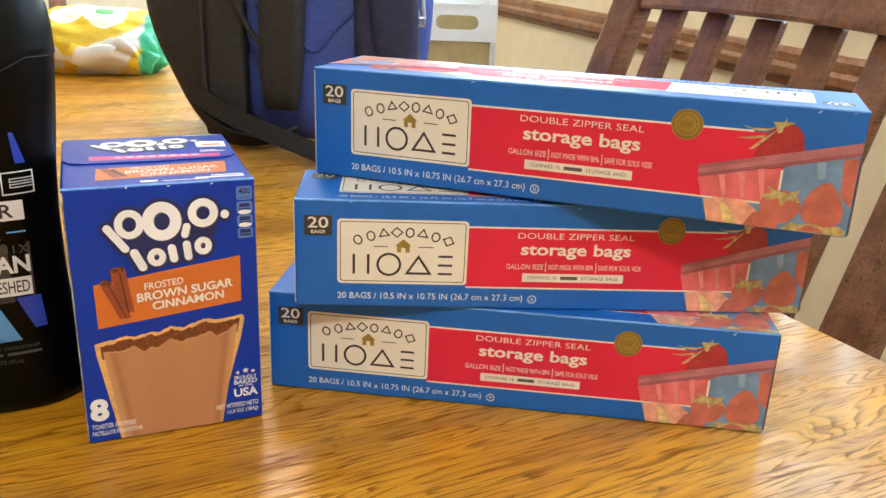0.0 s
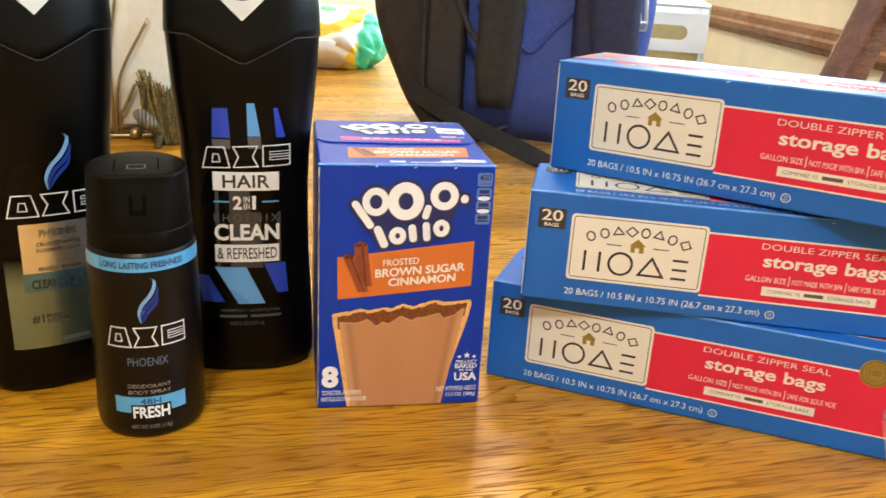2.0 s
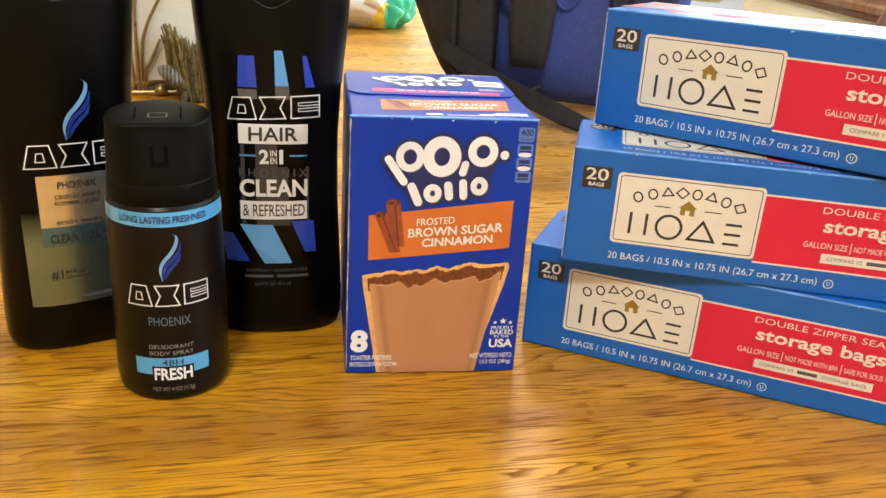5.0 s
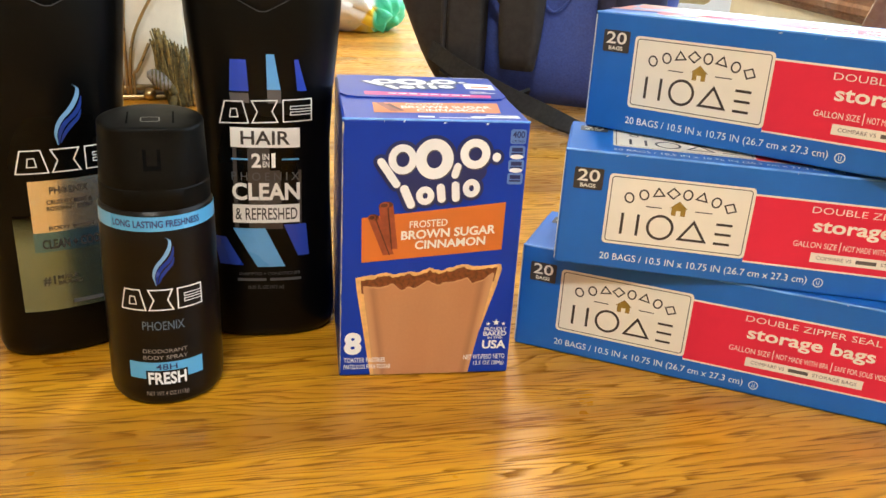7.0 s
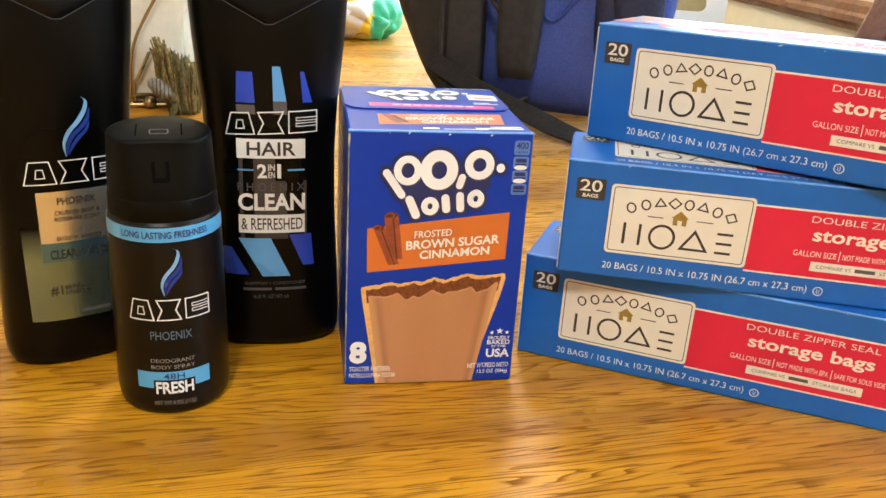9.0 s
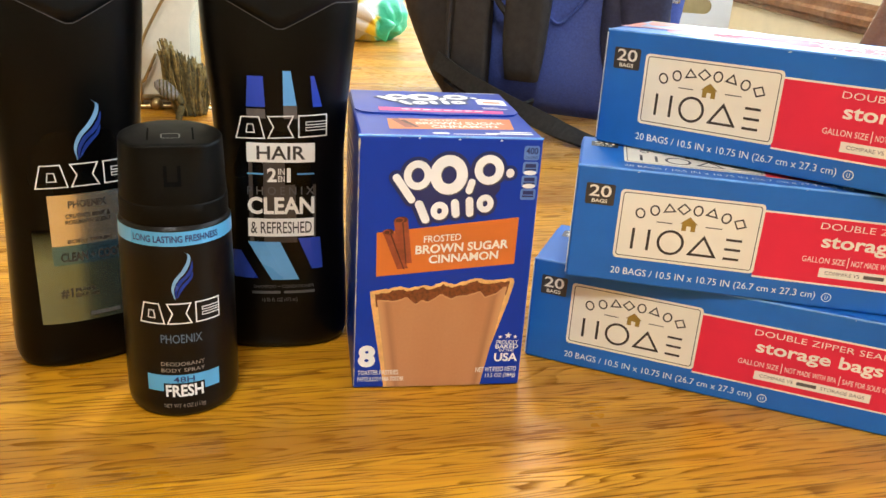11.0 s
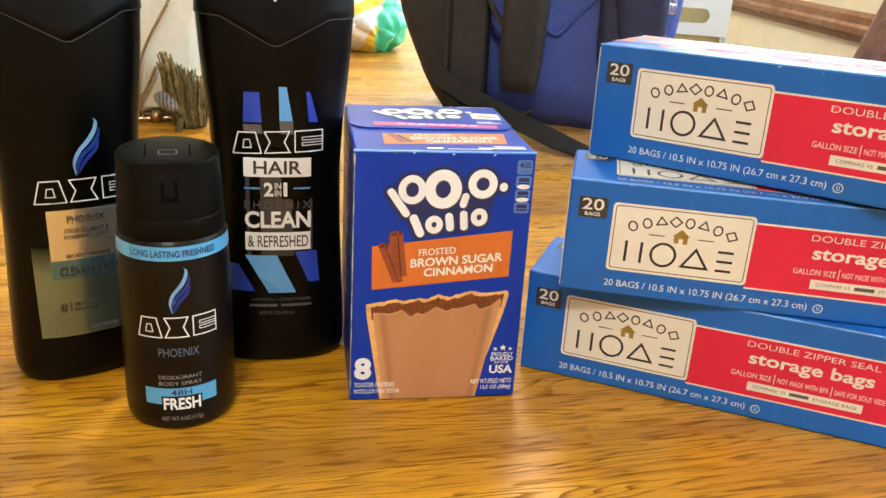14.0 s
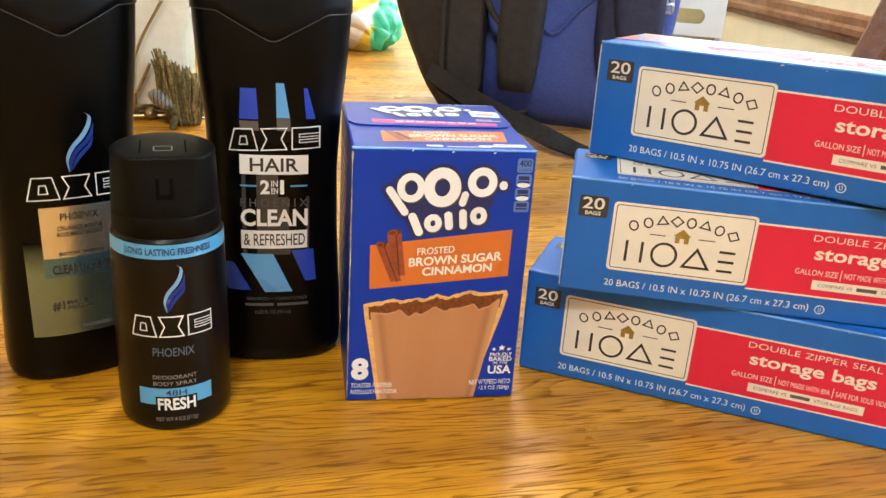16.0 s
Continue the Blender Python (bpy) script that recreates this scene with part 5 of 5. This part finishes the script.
# ---- the bundle ----
wrapped_bundle = thing("wrapped_bundle", "yellow, white and green printed soft bundle on the table", "bundle", pose(-0.660, 1.63, TZ, 0, 0, 15))
bundle_bm = bmesh.new()
bmesh.ops.create_icosphere(bundle_bm, subdivisions=5, radius=1.0)
for v in bundle_bm.verts:
    p = v.co.copy()
    fold = abs(noise.noise(p * 2.3 + Vector((3, 0, 0)))) * 0.16 + abs(noise.noise(p * 5.2)) * 0.07
    k = 1.06 + 0.10 * noise.noise(p * 1.4) - fold
    tuck = 1 - 0.25 * max(0, -p.z)
    v.co = Vector((math.copysign(abs(p.x) ** 0.8, p.x) * 0.135 * k, p.y * 0.09 * k * tuck, max(-0.052, math.copysign(abs(p.z) ** 0.8, p.z) * 0.066 * k) + 0.052))
BUNDLE, bnt, bb = nodes_of("bundle_print")
warp = noise_of(bnt, coords(bnt), 16, 2)
vor = bnt.nodes.new("ShaderNodeTexVoronoi")
vor.inputs["Scale"].default_value = 10.5
vor.inputs["Randomness"].default_value = 0.75
bnt.links.new(coords(bnt), vor.inputs["Vector"])
rings = ramp_of(bnt, vor.outputs["Distance"], [(0.0, (0.10, 0.38, 0.13)), (0.20, (0.10, 0.38, 0.13)), (0.21, (0.80, 0.78, 0.70)), (0.42, (0.80, 0.78, 0.70)), (0.43, (0.80, 0.56, 0.03))])
bands = ramp_of(bnt, noise_of(bnt, coords(bnt, (1, 0.6, 1), (0, 0.5, 0.3)), 9, 1), [(0.55, (0,) * 3), (0.57, (1,) * 3)])
sep = bnt.nodes.new("ShaderNodeSeparateXYZ")
bnt.links.new(coords(bnt), sep.inputs[0])
add = bnt.nodes.new("ShaderNodeMath")
add.operation = "MULTIPLY_ADD"
bnt.links.new(warp, add.inputs[0])
add.inputs[1].default_value = 0.07
bnt.links.new(sep.outputs[0], add.inputs[2])
ends = ramp_of(bnt, add.outputs[0], [(0.116, (0,) * 3), (0.122, (1,) * 3)])
col = mixed(bnt, bands, rings, (0.80, 0.79, 0.74))
bnt.links.new(mixed(bnt, ends, col, (0.03, 0.42, 0.20)), bb.inputs["Base Color"])
bb.inputs["Roughness"].default_value = 0.45
bump_of(bnt, bb, noise_of(bnt, coords(bnt), 40, 4), 0.4, 0.006)
part("wrap", bundle_bm, BUNDLE, wrapped_bundle, "soft printed wrap", True)
part("knot", loft([[(0.06 + 0.03 * f + r * math.cos(a) * (1 + 0.25 * math.sin(3 * a)), -0.088 - 0.012 * math.sin(f * 3), 0.035 + r * math.sin(a)) for a in [k * math.pi / 8 for k in range(16)]] for f, r in ((0, 0.008), (0.3, 0.016), (0.7, 0.019), (1.2, 0.013), (1.6, 0.005))]), BUNDLE, wrapped_bundle, smooth=True)

for way, wide in (([(-0.05, -0.084, 0.050), (-0.015, -0.104, 0.040), (0.03, -0.110, 0.046), (0.075, -0.098, 0.034), (0.10, -0.082, 0.022)], 0.034),
                  ([(0.02, -0.098, 0.056), (0.045, -0.112, 0.064), (0.07, -0.106, 0.050), (0.075, -0.09, 0.03)], 0.024)):
    part("tail", ribbon([(p, (0.3 * math.sin(n * 2.1), 0.35 * math.cos(n * 1.7), 1.0)) for n, p in enumerate(way)], wide, 0.003), BUNDLE, wrapped_bundle, "twisted end of the wrap", True)

# ---- the napkin holder and the jar beside it ----
BRASS = plain("brass", (0.40, 0.29, 0.14), 0.3, 0.12, 120, metal=1.0)
NAPKIN = plain("napkin_paper", (0.68, 0.61, 0.48), 0.9, 0.04, 90, 0.25)
SHELL = plain("shell_grey", (0.17, 0.15, 0.135), 0.5, 0.5, 180, 0.4)
HOLD = pose(-0.655, 0.905, TZ, 0, 0, 33)
napkin_holder = thing("napkin_holder", "brass wire napkin holder with curved stalks on the table", "napkin holder", HOLD)
part("base", slab(-0.085, -0.03, 0.085, 0.03, 0.012, 0.0, 0.006, 0.002), BRASS, napkin_holder)
part("bar", tube([(-0.07, -0.026, 0.014), (0.07, -0.026, 0.014)], 0.0035), BRASS, napkin_holder, smooth=True)
part("bar", tube([(-0.07, 0.026, 0.014), (0.07, 0.026, 0.014)], 0.0035), BRASS, napkin_holder, smooth=True)
for x0, x1, x2, top in ((0.000, -0.006, -0.004, 0.185), (0.006, 0.008, 0.022, 0.19), (0.010, 0.018, 0.052, 0.142), (0.014, 0.019, 0.033, 0.066), (-0.03, -0.038, -0.062, 0.18), (-0.024, -0.026, -0.03, 0.19)):
    part("stalk", tube(spline([(x0, -0.027, 0.006), (x0, -0.029, 0.03), (x1, -0.03, top * 0.55), (x2, -0.031, top)], 8), 0.0019), BRASS, napkin_holder, "thin curved brass stalk", True)
part("back_wire", tube(spline([(-0.07, 0.027, 0.006), (-0.07, 0.027, 0.1), (0.0, 0.027, 0.16), (0.07, 0.027, 0.1), (0.07, 0.027, 0.006)], 8), 0.0022), BRASS, napkin_holder, smooth=True)
bead = bmesh.new()
bmesh.ops.create_uvsphere(bead, u_segments=16, v_segments=10, radius=0.0075)
bead_ob = part("bead", bead, BRASS, napkin_holder, smooth=True)
bead_ob.location = (0.03, -0.034, 0.0076)
napkins = thing("napkin_stack", "stack of cream paper napkins in the brass holder", "napkins", HOLD @ pose(0, 0, 0.0065))
for k in range(8):
    y = -0.022 + 0.0056 * k
    h = 0.168 + 0.004 * math.sin(k * 2.1)
    part("napkin", loft([[(x + 0.002 * math.sin(k * 1.7), y + dy + 0.0015 * math.sin(x * 40 + k), z) for x, dy in ((-0.082, 0), (-0.03, 0), (0.03, 0), (0.082, 0), (0.082, 0.0046), (0.03, 0.0046), (-0.03, 0.0046), (-0.082, 0.0046))] for z in (0.0, h * 0.5, h)]), NAPKIN, napkins)

GLASS, glnt, glb = nodes_of("clear_glass")
glb.inputs["Base Color"].default_value = (0.93, 0.96, 0.95, 1)
glb.inputs["Roughness"].default_value, glb.inputs["IOR"].default_value = 0.03, 1.45
glb.inputs["Transmission Weight"].default_value = 1.0
jar = thing("glass_jar", "clear glass jar with a threaded neck on the table", "jar", pose(-0.560, 0.952, TZ + 0.0005, 0, 0, 30))
wall_out = [(0.030, 0), (0.034, 0.003), (0.0355, 0.012), (0.0355, 0.098), (0.033, 0.110), (0.0285, 0.117), (0.0285, 0.121), (0.0298, 0.1225), (0.0285, 0.124), (0.0285, 0.128), (0.0298, 0.1295), (0.0285, 0.131), (0.0285, 0.142), (0.0292, 0.144)]
wall_in = [(0.0268, 0.144), (0.0262, 0.117), (0.031, 0.109), (0.0332, 0.098), (0.0332, 0.012), (0.030, 0.006), (0.002, 0.005)]
jar_glass = part("glass", lathe(wall_out + wall_in, 40), GLASS, jar, "clear threaded glass", True)
jar_glass.visible_shadow = False
DRIED = plain("dried_stems", (0.17, 0.115, 0.03), 0.8, 0.6, 220, 0.6)
STRAW = plain("dried_straw", (0.21, 0.145, 0.04), 0.8, 0.5, 220, 0.6)
MOSS = plain("dried_moss", (0.085, 0.066, 0.02), 0.85, 0.6, 260, 0.6)
rnd = random.Random(9)
dried_bunch = thing("dried_bunch", "bunch of dried brown and olive stems leaning before the jar", "dried flowers", pose(-0.570, 0.893, TZ - 0.0069, 0, 0, 30))
for k in range(190):
    a, r0 = rnd.uniform(0, 6.28), 0.0265 * math.sqrt(rnd.uniform(0.45, 1.0))
    h = rnd.uniform(0.064, 0.080) + 0.015 * math.cos(a - 3.3)
    x, y = r0 * math.cos(a), r0 * math.sin(a)
    b2 = rnd.uniform(0, 6.28)
    w = rnd.uniform(0.0008, 0.0019)
    path = spline([(x * 0.62 + 0.004, y * 0.62, 0.0075), (x * 0.85 + 0.003 * math.cos(b2), y * 0.85 + 0.003 * math.sin(b2), h * 0.5), (x - 0.003 + 0.0025 * math.cos(b2 + 2), y + 0.0025 * math.sin(b2 + 2), h)], 4)
    part("dried_stem", tube(path, w, 6, 0.6), (DRIED, STRAW, MOSS, DRIED)[k % 4], dried_bunch, smooth=True)
core = []
for k in range(13):
    f = k / 12
    ring = []
    for q in range(28):
        a = q * math.pi / 14
        top = 0.058 + 0.013 * math.cos(a - 3.3)
        r = (0.015 + 0.008 * f) * (1 + 0.16 * noise.noise((3 * math.cos(a), 3 * math.sin(a), 7 * f))) * (1 if k < 12 else 0.6)
        ring.append((r * math.cos(a), r * math.sin(a), 0.0072 + top * f))
    core.append(ring)
part("dried_clump", loft(core), MOSS, dried_bunch, "matted brown clump of dried moss", True)
shell = thing("shell_ornament", "small grey striped shell ornament against the dried bunch", "ornament", pose(-0.574, 0.858, TZ, 0, 0, 30))
sr = []
for k in range(14):
    f = k / 13
    r = 0.0105 * math.sin(math.pi * (0.06 + 0.9 * f)) ** 0.7 * (1 + 0.06 * math.sin(f * 50))
    sr.append([(-0.014 + 0.026 * f, r * 0.8 * math.cos(a), 0.040 - 0.012 * f + r * math.sin(a)) for a in [j * math.pi / 10 for j in range(20)]])
part("shell", loft(sr), SHELL, shell, smooth=True)
for k in (3, 5, 7, 9, 11):
    part("stripe", tube(sr[k] + sr[k][:2], 0.0009, 6), MOSS, shell, "dark stripe", True)
part("stem", tube(spline([(0.008, 0.0, 0.030), (0.014, 0.002, 0.018), (0.010, 0.0, 0.0)], 6), 0.004), MOSS, shell, smooth=True)

# ---- the white bin against the wall ----
BIN_PLASTIC = plain("bin_plastic", (0.70, 0.72, 0.74), 0.38, 0.03, 20, 0.05)
waste_bin = thing("waste_bin", "tall white plastic bin with an oblong handle hole", "bin", pose(0.018, 2.62, 0, 0, 0, 4))
BT, BW = 0.87, 0.112


def panel_with_hole(y0, y1):
    """The front of the bin with a hand hole through it."""
    n = 40
    hole = rounded(-0.062, 0.775, 0.062, 0.815, 0.0199, 9)
    outer = []
    for u, z in hole:
        d = Vector((u, z - 0.795))
        k = 1e9
        if abs(d.x) > 1e-6:
            k = min(k, BW / abs(d.x))
        if d.y > 1e-6:
            k = min(k, (BT - 0.795) / d.y)
        if d.y < -1e-6:
            k = min(k, 0.795 / -d.y)
        outer.append((d.x * k, 0.795 + d.y * k))
    bm = bmesh.new()
    grid = [[bm.verts.new((u, y, z)) for u, z in pts] for pts, y in ((outer, y0), (hole, y0), (hole, y1), (outer, y1))]
    for a, b in zip(grid, grid[1:] + grid[:1]):
        for i in range(len(a)):
            j = (i + 1) % len(a)
            bm.faces.new((a[i], a[j], b[j], b[i]))
    bmesh.ops.recalc_face_normals(bm, faces=list(bm.faces))
    return bm


part("front_panel", panel_with_hole(-0.09, -0.086), BIN_PLASTIC, waste_bin, "white panel with a hand hole")
part("back_panel", box(-BW, 0.086, 0, BW, 0.09, BT), BIN_PLASTIC, waste_bin)
for x in (-BW - 0.004, BW):
    part("side_panel", box(x, -0.09, 0, x + 0.004, 0.09, BT), BIN_PLASTIC, waste_bin)
part("bottom", box(-BW, -0.086, 0, BW, 0.086, 0.006), BIN_PLASTIC, waste_bin)
part("rim", tube(spline([(-BW, -0.092, BT), (BW, -0.092, BT), (BW + 0.004, 0.09, BT), (-BW - 0.004, 0.09, BT), (-BW - 0.004, -0.09, BT)], 1), 0.006), BIN_PLASTIC, waste_bin, smooth=True)
# slab added inside to tint what shows through the hand hole
part("tan_slab", box(-BW + 0.01, -0.07, 0.30, BW - 0.01, -0.062, 0.84), plain("slab_tan", (0.55, 0.44, 0.22), 0.8, 0.12, 30, 0.2), waste_bin, "tan slab added behind the hand hole for its colour")
